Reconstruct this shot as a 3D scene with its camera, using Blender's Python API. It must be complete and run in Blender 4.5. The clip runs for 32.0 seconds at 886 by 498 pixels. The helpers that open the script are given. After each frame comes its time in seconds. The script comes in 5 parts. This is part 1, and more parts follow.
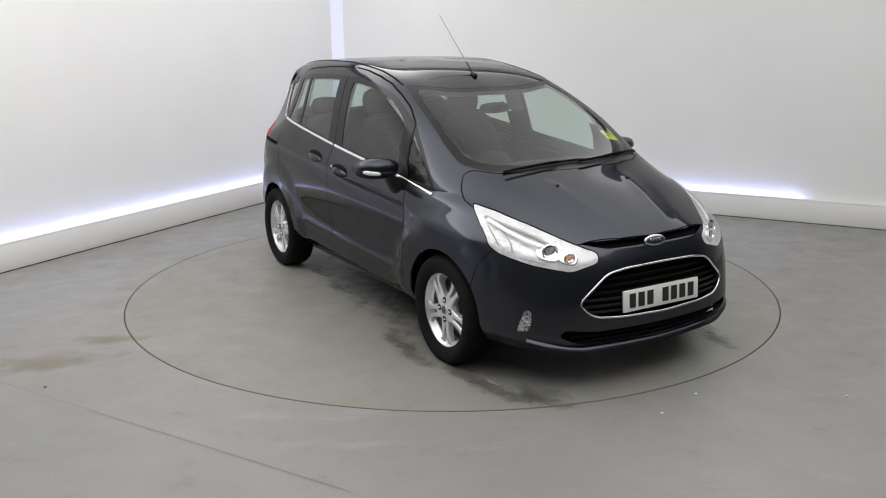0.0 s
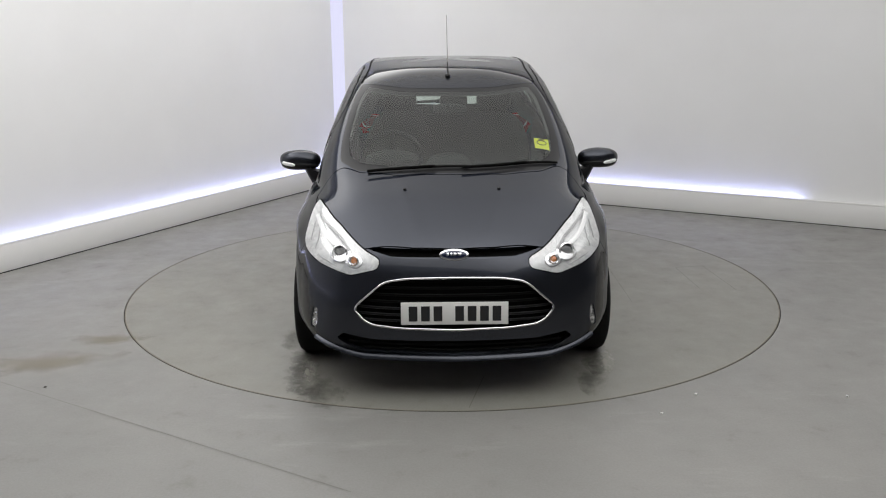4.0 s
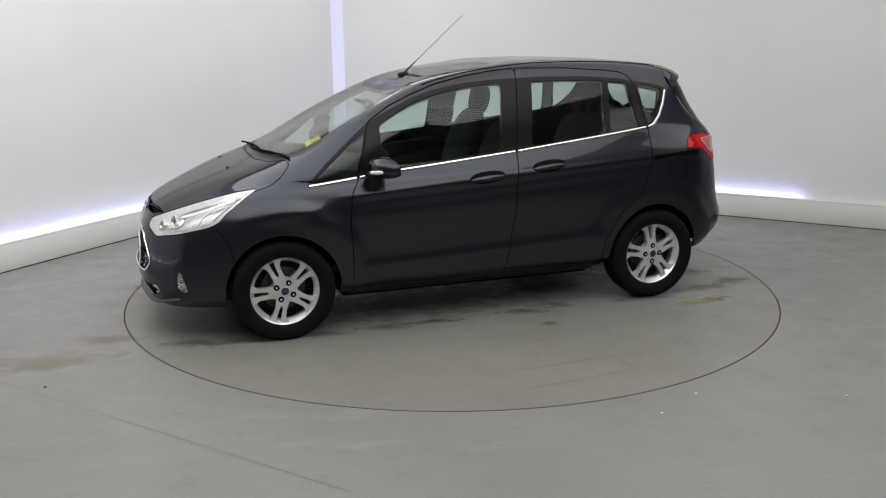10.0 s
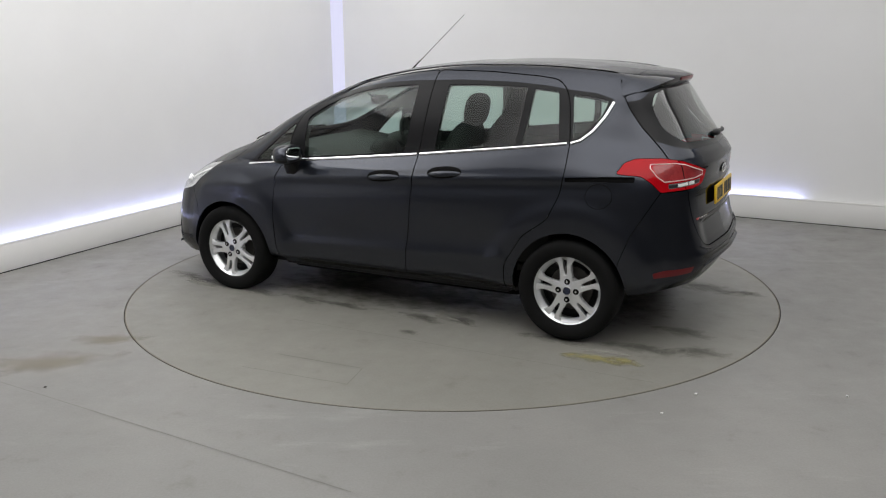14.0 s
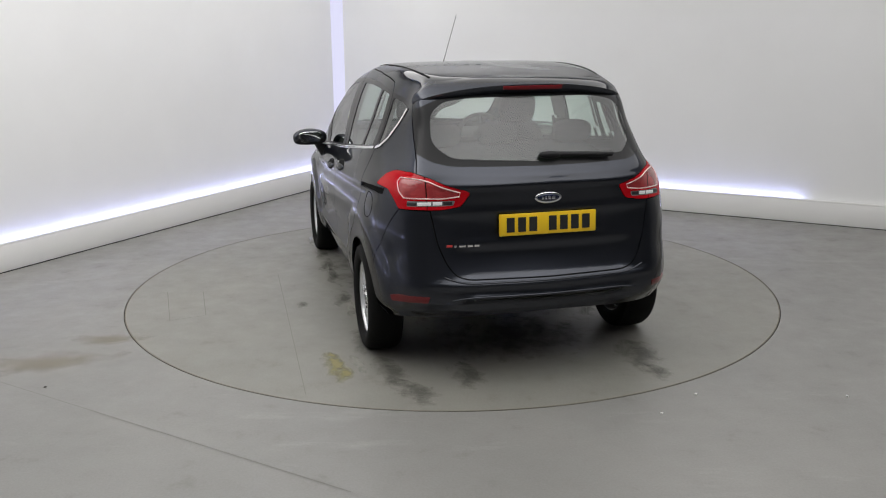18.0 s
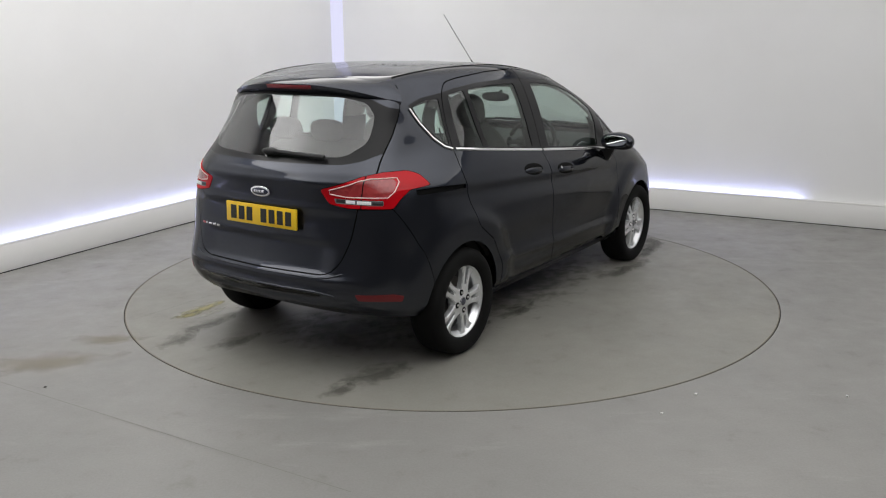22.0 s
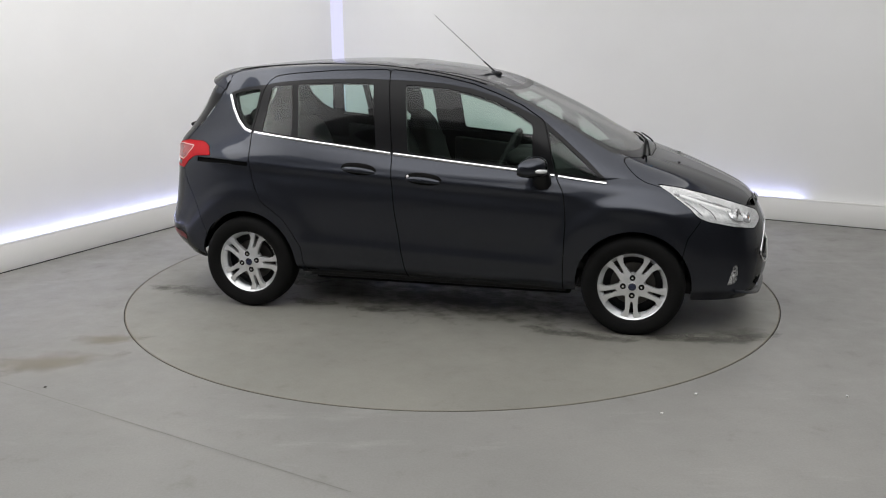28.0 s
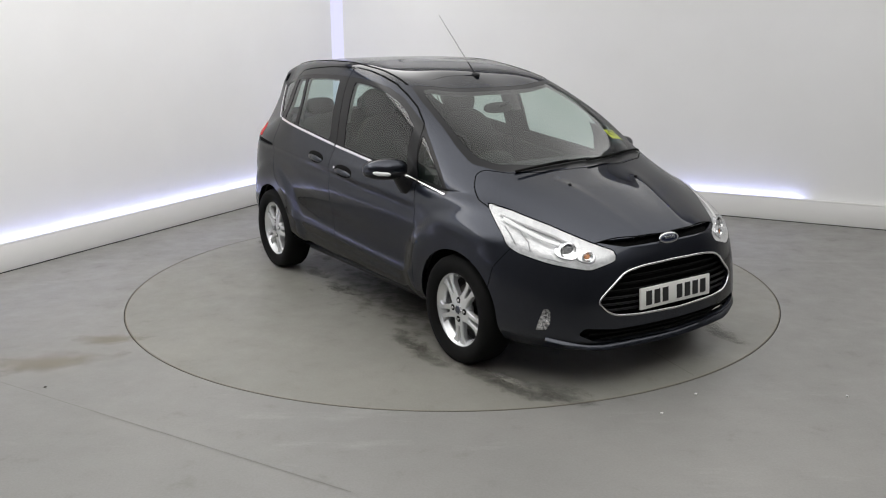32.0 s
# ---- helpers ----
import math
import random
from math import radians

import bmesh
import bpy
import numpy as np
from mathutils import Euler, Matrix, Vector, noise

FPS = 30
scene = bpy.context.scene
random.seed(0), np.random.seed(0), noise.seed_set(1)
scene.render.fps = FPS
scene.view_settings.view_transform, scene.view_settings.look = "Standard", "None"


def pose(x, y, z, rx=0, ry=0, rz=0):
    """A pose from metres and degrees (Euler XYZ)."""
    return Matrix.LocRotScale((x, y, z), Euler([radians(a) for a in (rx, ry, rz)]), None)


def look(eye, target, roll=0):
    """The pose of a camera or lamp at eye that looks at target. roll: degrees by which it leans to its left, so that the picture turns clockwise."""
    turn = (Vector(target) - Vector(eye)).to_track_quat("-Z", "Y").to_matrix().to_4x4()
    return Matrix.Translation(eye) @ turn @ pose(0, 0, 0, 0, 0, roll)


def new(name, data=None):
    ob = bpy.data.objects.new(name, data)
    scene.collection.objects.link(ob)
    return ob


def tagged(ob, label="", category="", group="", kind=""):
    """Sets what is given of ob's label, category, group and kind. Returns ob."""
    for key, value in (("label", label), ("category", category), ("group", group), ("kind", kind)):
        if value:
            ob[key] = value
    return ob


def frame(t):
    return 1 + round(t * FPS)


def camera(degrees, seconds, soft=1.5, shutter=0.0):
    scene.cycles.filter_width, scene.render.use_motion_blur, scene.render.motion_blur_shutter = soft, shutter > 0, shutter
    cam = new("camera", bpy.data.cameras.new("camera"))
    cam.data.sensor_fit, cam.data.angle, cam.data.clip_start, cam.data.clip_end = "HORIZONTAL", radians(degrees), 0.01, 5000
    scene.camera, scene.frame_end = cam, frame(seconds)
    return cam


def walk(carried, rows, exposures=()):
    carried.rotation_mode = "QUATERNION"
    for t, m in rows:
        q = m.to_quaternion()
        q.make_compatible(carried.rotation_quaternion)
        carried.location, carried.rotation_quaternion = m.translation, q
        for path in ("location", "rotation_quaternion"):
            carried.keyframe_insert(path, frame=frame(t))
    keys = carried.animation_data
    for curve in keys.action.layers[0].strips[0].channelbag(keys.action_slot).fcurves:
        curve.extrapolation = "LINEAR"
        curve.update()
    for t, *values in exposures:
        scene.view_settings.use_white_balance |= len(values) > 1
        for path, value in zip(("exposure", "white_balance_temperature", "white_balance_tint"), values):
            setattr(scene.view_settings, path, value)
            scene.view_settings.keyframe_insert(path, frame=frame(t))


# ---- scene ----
# A dark car turns once on a round turntable in a white photo studio; the camera stands still.
EYE = Vector((0.0, -6.167, 1.778))
AIM = Vector((-math.sin(radians(0.526)) * math.cos(radians(13.935)), math.cos(radians(0.526)) * math.cos(radians(13.935)), -math.sin(radians(13.935))))
VIEW = look(EYE, EYE + AIM, -0.43)
cam = camera(53.48, 32.0, soft=1.1)
walk(cam, [(0.0, VIEW), (32.0, VIEW)], exposures=[(0.0, 0.17), (2.5, 0.15), (5.5, -0.02), (11.0, 0.01), (18.0, 0.03), (25.0, 0.06), (28.0, 0.08), (32.0, 0.11)])

# ---- world and large lights ----
world = bpy.data.worlds.new("world")
world.use_nodes = True
world.node_tree.nodes["Background"].inputs["Color"].default_value = (0.5, 0.52, 0.55, 1)
world.node_tree.nodes["Background"].inputs["Strength"].default_value = 0.02
scene.world = world


# ---- materials ----
def material(name, colour, rough=0.5, metal=0.0, **more):
    m = bpy.data.materials.new(name)
    m.use_nodes = True
    p = m.node_tree.nodes["Principled BSDF"]
    p.inputs["Base Color"].default_value = (*colour, 1)
    p.inputs["Roughness"].default_value = rough
    p.inputs["Metallic"].default_value = metal
    for key, value in more.items():
        p.inputs[key.replace("_", " ")].default_value = value
    return m


def node(m, kind, **values):
    n = m.node_tree.nodes.new(kind)
    for key, value in values.items():
        if key in n.inputs:
            n.inputs[key].default_value = value
    return n


def wire(m, a, out, b, into):
    m.node_tree.links.new(a.outputs[out], b.inputs[into])


def mixer(m, fac_node, fac_out, a, b):
    """A colour mix of a and b (colours, or nodes with a Color output)."""
    n = m.node_tree.nodes.new("ShaderNodeMix")
    n.data_type = "RGBA"
    if fac_node is None:
        n.inputs[0].default_value = fac_out
    else:
        m.node_tree.links.new(fac_node.outputs[fac_out], n.inputs[0])
    for value, slot in ((a, 6), (b, 7)):
        if isinstance(value, tuple):
            n.inputs[slot].default_value = (*value, 1)
        else:
            m.node_tree.links.new(value.outputs[2 if value.bl_idname == "ShaderNodeMix" else 0], n.inputs[slot])
    return n


def ramp(m, source, out, stops):
    n = m.node_tree.nodes.new("ShaderNodeValToRGB")
    r = n.color_ramp
    while len(r.elements) < len(stops):
        r.elements.new(0.5)
    for e, (at, v) in zip(r.elements, stops):
        e.position, e.color = at, (v, v, v, 1)
    m.node_tree.links.new(source.outputs[out], n.inputs[0])
    return n


def bumped(m, source, out, strength, distance=0.01):
    b = node(m, "ShaderNodeBump", Strength=strength, Distance=distance)
    m.node_tree.links.new(source.outputs[out], b.inputs["Height"])
    m.node_tree.links.new(b.outputs[0], m.node_tree.nodes["Principled BSDF"].inputs["Normal"])
    return b


def base_of(m):
    return m.node_tree.nodes["Principled BSDF"]


def noise_tex(m, scale, detail=4, rough=0.55, object_space=True, stretch=None):
    c = m.node_tree.nodes.new("ShaderNodeTexCoord")
    n = node(m, "ShaderNodeTexNoise", Scale=scale, Detail=detail, Roughness=rough)
    if stretch:
        mp = m.node_tree.nodes.new("ShaderNodeMapping")
        mp.inputs["Scale"].default_value = stretch
        m.node_tree.links.new(c.outputs["Object"], mp.inputs[0])
        m.node_tree.links.new(mp.outputs[0], n.inputs["Vector"])
    else:
        m.node_tree.links.new(c.outputs["Object"], n.inputs["Vector"])
    return n


def painted_floor(name, dirt, tone=(1, 1, 1), scuff=0.0):
    """Grey floor paint with scuffs, damp dark patches and soft unevenness; dirt: how much of it is stained."""
    m = material(name, (0.23, 0.225, 0.215), 0.42)
    p = base_of(m)
    big = noise_tex(m, 0.9, 5, 0.6)
    mid = noise_tex(m, 5.0, 6, 0.65)
    fine = noise_tex(m, 90.0, 3, 0.6)
    patch = ramp(m, big, 0, [(0.35, 0.0), (0.7, 1.0)])
    lo, hi = (tuple(v * k for v, k in zip(c, tone)) for c in ((0.196, 0.192, 0.182), (0.232, 0.226, 0.213)))
    a = mixer(m, patch, 0, lo, hi)
    streak = noise_tex(m, 1.6, 7, 0.7, stretch=(0.5, 1.6, 1))
    a = mixer(m, ramp(m, streak, 0, [(0.58, 0.0), (0.72, scuff)]), 0, a, (0.36, 0.355, 0.34))
    grain = ramp(m, fine, 0, [(0.3, 0.0), (0.75, 1.0)])
    b = mixer(m, None, 0.03, a, (0.0, 0.0, 0.0))
    m.node_tree.links.new(grain.outputs[0], b.inputs[7])
    stain = ramp(m, mid, 0, [(0.60, 0.0), (0.60 + 0.2, dirt)])
    c = mixer(m, stain, 0, b, (0.11, 0.105, 0.09))
    wire(m, c, 2, p, "Base Color")
    r = ramp(m, mid, 0, [(0.3, 0.34), (0.7, 0.52)])
    wire(m, r, 0, p, "Roughness")
    bumped(m, mid, 0, 0.05, 0.01)
    return m


FLOOR_PAINT = painted_floor("floor_paint", 0.45, scuff=0.42)
DISC_PAINT = painted_floor("disc_paint", 0.4, tone=(0.98, 0.975, 0.91), scuff=0.1)


def wall_paint_material(name, colour):
    m = material(name, colour, 0.75)
    n = noise_tex(m, 1.2, 4)
    r = ramp(m, n, 0, [(0.3, 0.0), (0.7, 1.0)])
    mix = mixer(m, r, 0, colour, tuple(v * 0.96 for v in colour))
    wire(m, mix, 2, base_of(m), "Base Color")
    f = noise_tex(m, 60.0, 3)
    bumped(m, f, 0, 0.03, 0.003)
    return m


WALL_WHITE = wall_paint_material("wall_white", (0.85, 0.85, 0.85))
PLINTH_WHITE = wall_paint_material("plinth_white", (0.80, 0.795, 0.78))
CEILING_WHITE = wall_paint_material("ceiling_white", (0.80, 0.80, 0.80))
REAR_GREY = wall_paint_material("rear_grey", (0.17, 0.17, 0.175))
SEAM_DARK = material("seam_dark", (0.06, 0.055, 0.05), 0.9)


def glow(name, colour, strength):
    m = bpy.data.materials.new(name)
    m.use_nodes = True
    t = m.node_tree
    t.nodes.remove(t.nodes["Principled BSDF"])
    e = t.nodes.new("ShaderNodeEmission")
    e.inputs["Color"].default_value, e.inputs["Strength"].default_value = (*colour, 1), strength
    t.links.new(e.outputs[0], t.nodes["Material Output"].inputs["Surface"])
    return m


LED_BLUE = glow("led_blue", (0.48, 0.525, 1.0), 12.0)
LED_CORNER = glow("led_corner", (0.78, 0.78, 1.0), 0.95)


def unseen_light_ceiling(name, colour, strength, along, across):
    """An added, unseen luminous ceiling, brighter towards the walls; along, across: (place, share of full) stops."""
    m = glow(name, colour, strength)
    t = m.node_tree
    c, apart = t.nodes.new("ShaderNodeTexCoord"), t.nodes.new("ShaderNodeSeparateXYZ")
    t.links.new(c.outputs["Generated"], apart.inputs[0])
    total, power = t.nodes.new("ShaderNodeMath"), t.nodes.new("ShaderNodeMath")
    total.operation, power.operation = "ADD", "MULTIPLY"
    for axis, stops in enumerate((along, across)):
        r = t.nodes.new("ShaderNodeValToRGB")
        r.color_ramp.interpolation = "B_SPLINE"
        while len(r.color_ramp.elements) < len(stops):
            r.color_ramp.elements.new(0.5)
        for e, (at, v) in zip(r.color_ramp.elements, stops):
            e.position, e.color = at, (v, v, v, 1)
        t.links.new(apart.outputs[axis], r.inputs[0])
        t.links.new(r.outputs[0], total.inputs[axis])
    t.links.new(total.outputs[0], power.inputs[0])
    power.inputs[1].default_value = strength
    t.links.new(power.outputs[0], t.nodes["Emission"].inputs["Strength"])
    return m


# stops set by hand to light the walls and shape the reflections
UNSEEN_LIGHT_CEILING = unseen_light_ceiling("unseen_light_ceiling", (1.0, 0.99, 0.98), 2.52, ((0.0, 1.9), (0.1, 0.9), (0.2, 0.28), (0.39, 0.12), (0.58, 0.38), (1.0, 0.32)), ((0.0, 0.04), (0.12, 0.25), (0.26, 0.70), (0.44, 0.50), (0.62, 0.18), (0.82, 0.15), (0.93, 0.18), (1.0, 0.5)))


# ---- mesh helpers ----
def part(name, bm, mat, parent, label=""):
    """Links a bmesh as one mesh object under a thing or a part."""
    me = bpy.data.meshes.new(name)
    bm.to_mesh(me)
    bm.free()
    me.materials.append(mat)
    ob = new(name, me)
    if parent is not None:
        ob.parent = parent
    return tagged(ob, label)


def shade_smooth(bm, limit=35):
    for f in bm.faces:
        f.smooth = True
    for e in bm.edges:
        if len(e.link_faces) == 2 and e.calc_face_angle(0) > radians(limit):
            e.smooth = False
    return bm


def box(x0, x1, y0, y1, z0, z1, bevel=0.0, m=None):
    bm = bmesh.new()
    bmesh.ops.create_cube(bm, size=1, matrix=Matrix.Translation(((x0 + x1) / 2, (y0 + y1) / 2, (z0 + z1) / 2)) @ Matrix.Diagonal((x1 - x0, y1 - y0, z1 - z0, 1)))
    if bevel:
        bmesh.ops.bevel(bm, geom=bm.edges[:], offset=bevel, segments=2, profile=0.5, affect="EDGES")
        shade_smooth(bm)
    if m is not None:
        bm.transform(m)
    return bm


def thing(name, place, label, category, group="", kind=""):
    ob = new(name)
    ob.matrix_world = place
    return tagged(ob, label, category, group, kind)


# ---- the studio ----
CORNER = Vector((-1.317, 4.456))
LEFT_WAY = Vector((-0.455, -0.891)).normalized()
RIGHT_WAY = Vector((0.879, -0.477)).normalized()
WALL_HIGH = 3.4


def wall_frame(way, mirror):
    """Runs along the wall from the corner; its second axis points into the room."""
    inward = Vector((-way.y, way.x)) if mirror else Vector((way.y, -way.x))
    return Matrix(((way.x, inward.x, 0, CORNER.x), (way.y, inward.y, 0, CORNER.y), (0, 0, 1, 0), (0, 0, 0, 1)))


LEFT = wall_frame(LEFT_WAY, True)
RIGHT = wall_frame(RIGHT_WAY, False)
PROUD = 0.07


def setting(name, bm, mat, label, category):
    return tagged(part(name, bm, mat, None), label, category, kind="structure")


def fixed(bm, m):
    bm.transform(m)
    if m.determinant() < 0:
        bmesh.ops.reverse_faces(bm, faces=bm.faces[:])
    return bm
END_L, END_R = 10.0, 11.0
setting("wall_left", fixed(box(-0.19, END_L, -PROUD - 0.12, -PROUD, 0, WALL_HIGH), LEFT), WALL_WHITE, "tall smooth white studio wall lit from below", "wall")
setting("wall_right", fixed(box(-0.07, END_R, -PROUD - 0.12, -PROUD, 0, WALL_HIGH), RIGHT), WALL_WHITE, "tall smooth white studio wall beside the turntable", "wall")
FAR_L = LEFT @ Vector((END_L, 0, 0))
FAR_R = RIGHT @ Vector((END_R, 0, 0))
REAR_1 = Matrix(((RIGHT_WAY.x, LEFT_WAY.x, 0, FAR_L.x), (RIGHT_WAY.y, LEFT_WAY.y, 0, FAR_L.y), (0, 0, 1, 0), (0, 0, 0, 1)))
REAR_2 = Matrix(((LEFT_WAY.x, RIGHT_WAY.x, 0, FAR_R.x), (LEFT_WAY.y, RIGHT_WAY.y, 0, FAR_R.y), (0, 0, 1, 0), (0, 0, 0, 1)))
# unseen walls, added to close the room; kept dark to cut stray light
setting("unseen_wall_rear", fixed(box(-0.2, END_R + 0.2, 0, 0.12, 0, WALL_HIGH), REAR_1), REAR_GREY, "plain dark grey unseen wall, added behind the camera", "wall")
setting("unseen_wall_side", fixed(box(-0.2, END_L + 0.2, 0, 0.12, 0, WALL_HIGH), REAR_2), REAR_GREY, "plain dark grey unseen wall, added at the open side", "wall")


def plinth(name, way, long, start):
    bm = box(start, long, -PROUD, 0, 0, 0.206, 0.003)
    lip = box(start, long, -0.009, -0.001, 0.2045, 0.224, 0.002)
    me = bpy.data.meshes.new("lip")
    lip.to_mesh(me)
    lip.free()
    bm.from_mesh(me)
    bpy.data.meshes.remove(me)
    return setting(name, fixed(bm, way), PLINTH_WHITE, "low white plinth board along the foot of the wall", "skirting")


SEAM_LINE = material("floor_gap", (0.02, 0.02, 0.02), 0.9, Specular_IOR_Level=0.1)
for name, way, start, long in (("trim_left", LEFT, 0.0, END_L), ("trim_right", RIGHT, 0.01, END_R)):
    setting(name, fixed(box(start, long, 0.0005, 0.005, 0.0005, 0.006), way), SEAM_LINE, "thin dark sealing line at the foot of the plinth", "sealing line")
plinth("baseboard_left", LEFT, END_L, -0.07)
plinth("baseboard_right", RIGHT, END_R, 0.002)


def led_strip(way, start, long):
    ob = thing("led_strip", way @ Matrix.Translation((start, -0.030, 0.206)), "cool blue-white light strip on top of the wall plinth", "light strip", "light strips")
    part("profile", box(0, long, -0.018, 0.018, 0.0, 0.004), PLINTH_WHITE, ob)
    part("diffuser", box(0.002, long - 0.002, -0.010, 0.010, 0.004, 0.009), LED_BLUE, ob, "glowing blue-white diffuser")
    return ob


led_strip(LEFT, 0.02, END_L - 0.1)
led_strip(RIGHT, 0.02, 5.22)

# upright light in the corner of the two walls
bm = bmesh.new()
ring = [LEFT @ Vector((0.032, -PROUD + 0.002, 0)), RIGHT @ Vector((0.036, -PROUD + 0.002, 0)), RIGHT @ Vector((-0.05, -PROUD - 0.02, 0)), LEFT @ Vector((-0.05, -PROUD - 0.02, 0))]
low = [bm.verts.new((p.x, p.y, 0.215)) for p in ring]
high = [bm.verts.new((p.x, p.y, WALL_HIGH - 0.01)) for p in ring]
for i in range(4):
    bm.faces.new((low[i], low[(i + 1) % 4], high[(i + 1) % 4], high[i]))
bm.faces.new(low[::-1]), bm.faces.new(high)
bmesh.ops.recalc_face_normals(bm, faces=bm.faces[:])
corner_light = thing("corner_light", Matrix(), "tall upright bluish light strip in the wall corner", "light strip")
part("diffuser", bm, LED_CORNER, corner_light, "softly glowing bluish diffuser")

# floor with a round hole, the seam and the turntable
DISC_R = 2.25


def annulus(r0, r1, z, segments=160, rings=1, depth=0.0):
    bm = bmesh.new()
    loops = []
    for k in range(rings + 1):
        r = r0 + (r1 - r0) * k / rings
        loops.append([bm.verts.new((r * math.cos(2 * math.pi * i / segments), r * math.sin(2 * math.pi * i / segments), z)) for i in range(segments)])
    for a, b in zip(loops, loops[1:]):
        for i in range(segments):
            j = (i + 1) % segments
            bm.faces.new((a[i], b[i], b[j], a[j]))
    if depth:
        under = [bm.verts.new((v.co.x, v.co.y, z - depth)) for v in loops[0]]
        for i in range(segments):
            j = (i + 1) % segments
            bm.faces.new((loops[0][j], under[j], under[i], loops[0][i]))
    bmesh.ops.recalc_face_normals(bm, faces=bm.faces[:])
    return bm


floor = setting("floor", annulus(DISC_R + 0.0035, 13.0, 0.0, rings=6, depth=0.03), FLOOR_PAINT, "grey painted concrete floor with scuffs and stains", "floor")
setting("floor_slot", annulus(DISC_R - 0.06, DISC_R + 0.06, -0.03), SEAM_DARK, "dark slot round the turntable", "floor slot")
bm = bmesh.new()
rim = [bm.verts.new(((DISC_R - 0.003) * math.cos(2 * math.pi * i / 160), (DISC_R - 0.003) * math.sin(2 * math.pi * i / 160), 0)) for i in range(160)]
top = bm.faces.new(rim)
bm.normal_update()
low = [bm.verts.new((v.co.x, v.co.y, -0.028)) for v in rim]
for i in range(160):
    j = (i + 1) % 160
    bm.faces.new((rim[i], low[i], low[j], rim[j]))
bmesh.ops.recalc_face_normals(bm, faces=bm.faces[:])
turntable = thing("turntable", Matrix(), "round grey turntable set flush in the floor, marked by tyres", "turntable")
part("disc", bm, DISC_PAINT, turntable)


def strip_on_floor(x0, y0, x1, y1, wide, z=0.0015):
    a, b = Vector((x0, y0, z)), Vector((x1, y1, z))
    side = (b - a).cross(Vector((0, 0, 1))).normalized() * wide / 2
    bm = bmesh.new()
    bm.faces.new([bm.verts.new(p) for p in (a - side, b - side, b + side, a + side)])
    bmesh.ops.recalc_face_normals(bm, faces=bm.faces[:])
    return bm


setting("floor_joint", strip_on_floor(-3.2, -1.38, -0.40, -3.01, 0.0045), material("joint_dark", (0.19, 0.185, 0.17), 0.7), "faint straight joint in the painted floor", "floor joint")

# ceiling with an added light panel, both out of view
bm = box(-0.3, END_R + 0.3, -0.3, END_L + 0.3, WALL_HIGH, WALL_HIGH + 0.1)
setting("ceiling", fixed(bm, Matrix(((RIGHT_WAY.x, LEFT_WAY.x, 0, CORNER.x), (RIGHT_WAY.y, LEFT_WAY.y, 0, CORNER.y), (0, 0, 1, 0), (0, 0, 0, 1)))), CEILING_WHITE, "plain white studio ceiling", "ceiling")


ROOM = Matrix(((RIGHT_WAY.x, -LEFT_WAY.x, 0, CORNER.x), (RIGHT_WAY.y, -LEFT_WAY.y, 0, CORNER.y), (0, 0, 1, 0), (0, 0, 0, 1)))


def unseen_ceiling_light(place, long, wide, mat, label, group=""):
    ob = thing("unseen_ceiling_light", place, label, "ceiling light", group)
    part("frame", box(-long / 2 - 0.03, long / 2 + 0.03, -wide / 2 - 0.03, wide / 2 + 0.03, -0.05, 0), PLINTH_WHITE, ob)
    part("diffuser", box(-long / 2, long / 2, -wide / 2, wide / 2, -0.056, -0.0502), mat, ob, "glowing white diffuser")
    return ob


TURN_OF_ROOM = math.degrees(math.atan2(RIGHT_WAY.y, RIGHT_WAY.x))
middle = ROOM @ Vector((4.15, -4.25, 0))
unseen_ceiling_light(pose(middle.x, middle.y, WALL_HIGH, 0, 0, TURN_OF_ROOM), 7.7, 7.9, UNSEEN_LIGHT_CEILING, "very large unseen white light ceiling, added over the turntable")
# a row of dark sign letters high on the right wall, as plain bars
SIGN_GREY = material("sign_grey", (0.12, 0.12, 0.12), 0.6)
sign = thing("wall_sign", RIGHT @ Matrix.Translation((0.4, -PROUD, 2.26)), "row of plain dark letters high on the white wall", "sign")
for k, wide in enumerate((.05, .03, .055, .04, .05, .03, .055, .05, .035, .05, .045)):
    x = 0.14 * k
    part("letter_bar", box(x, x + wide, 0.0, 0.012, 0, 0.08, 0.002), SIGN_GREY, sign)


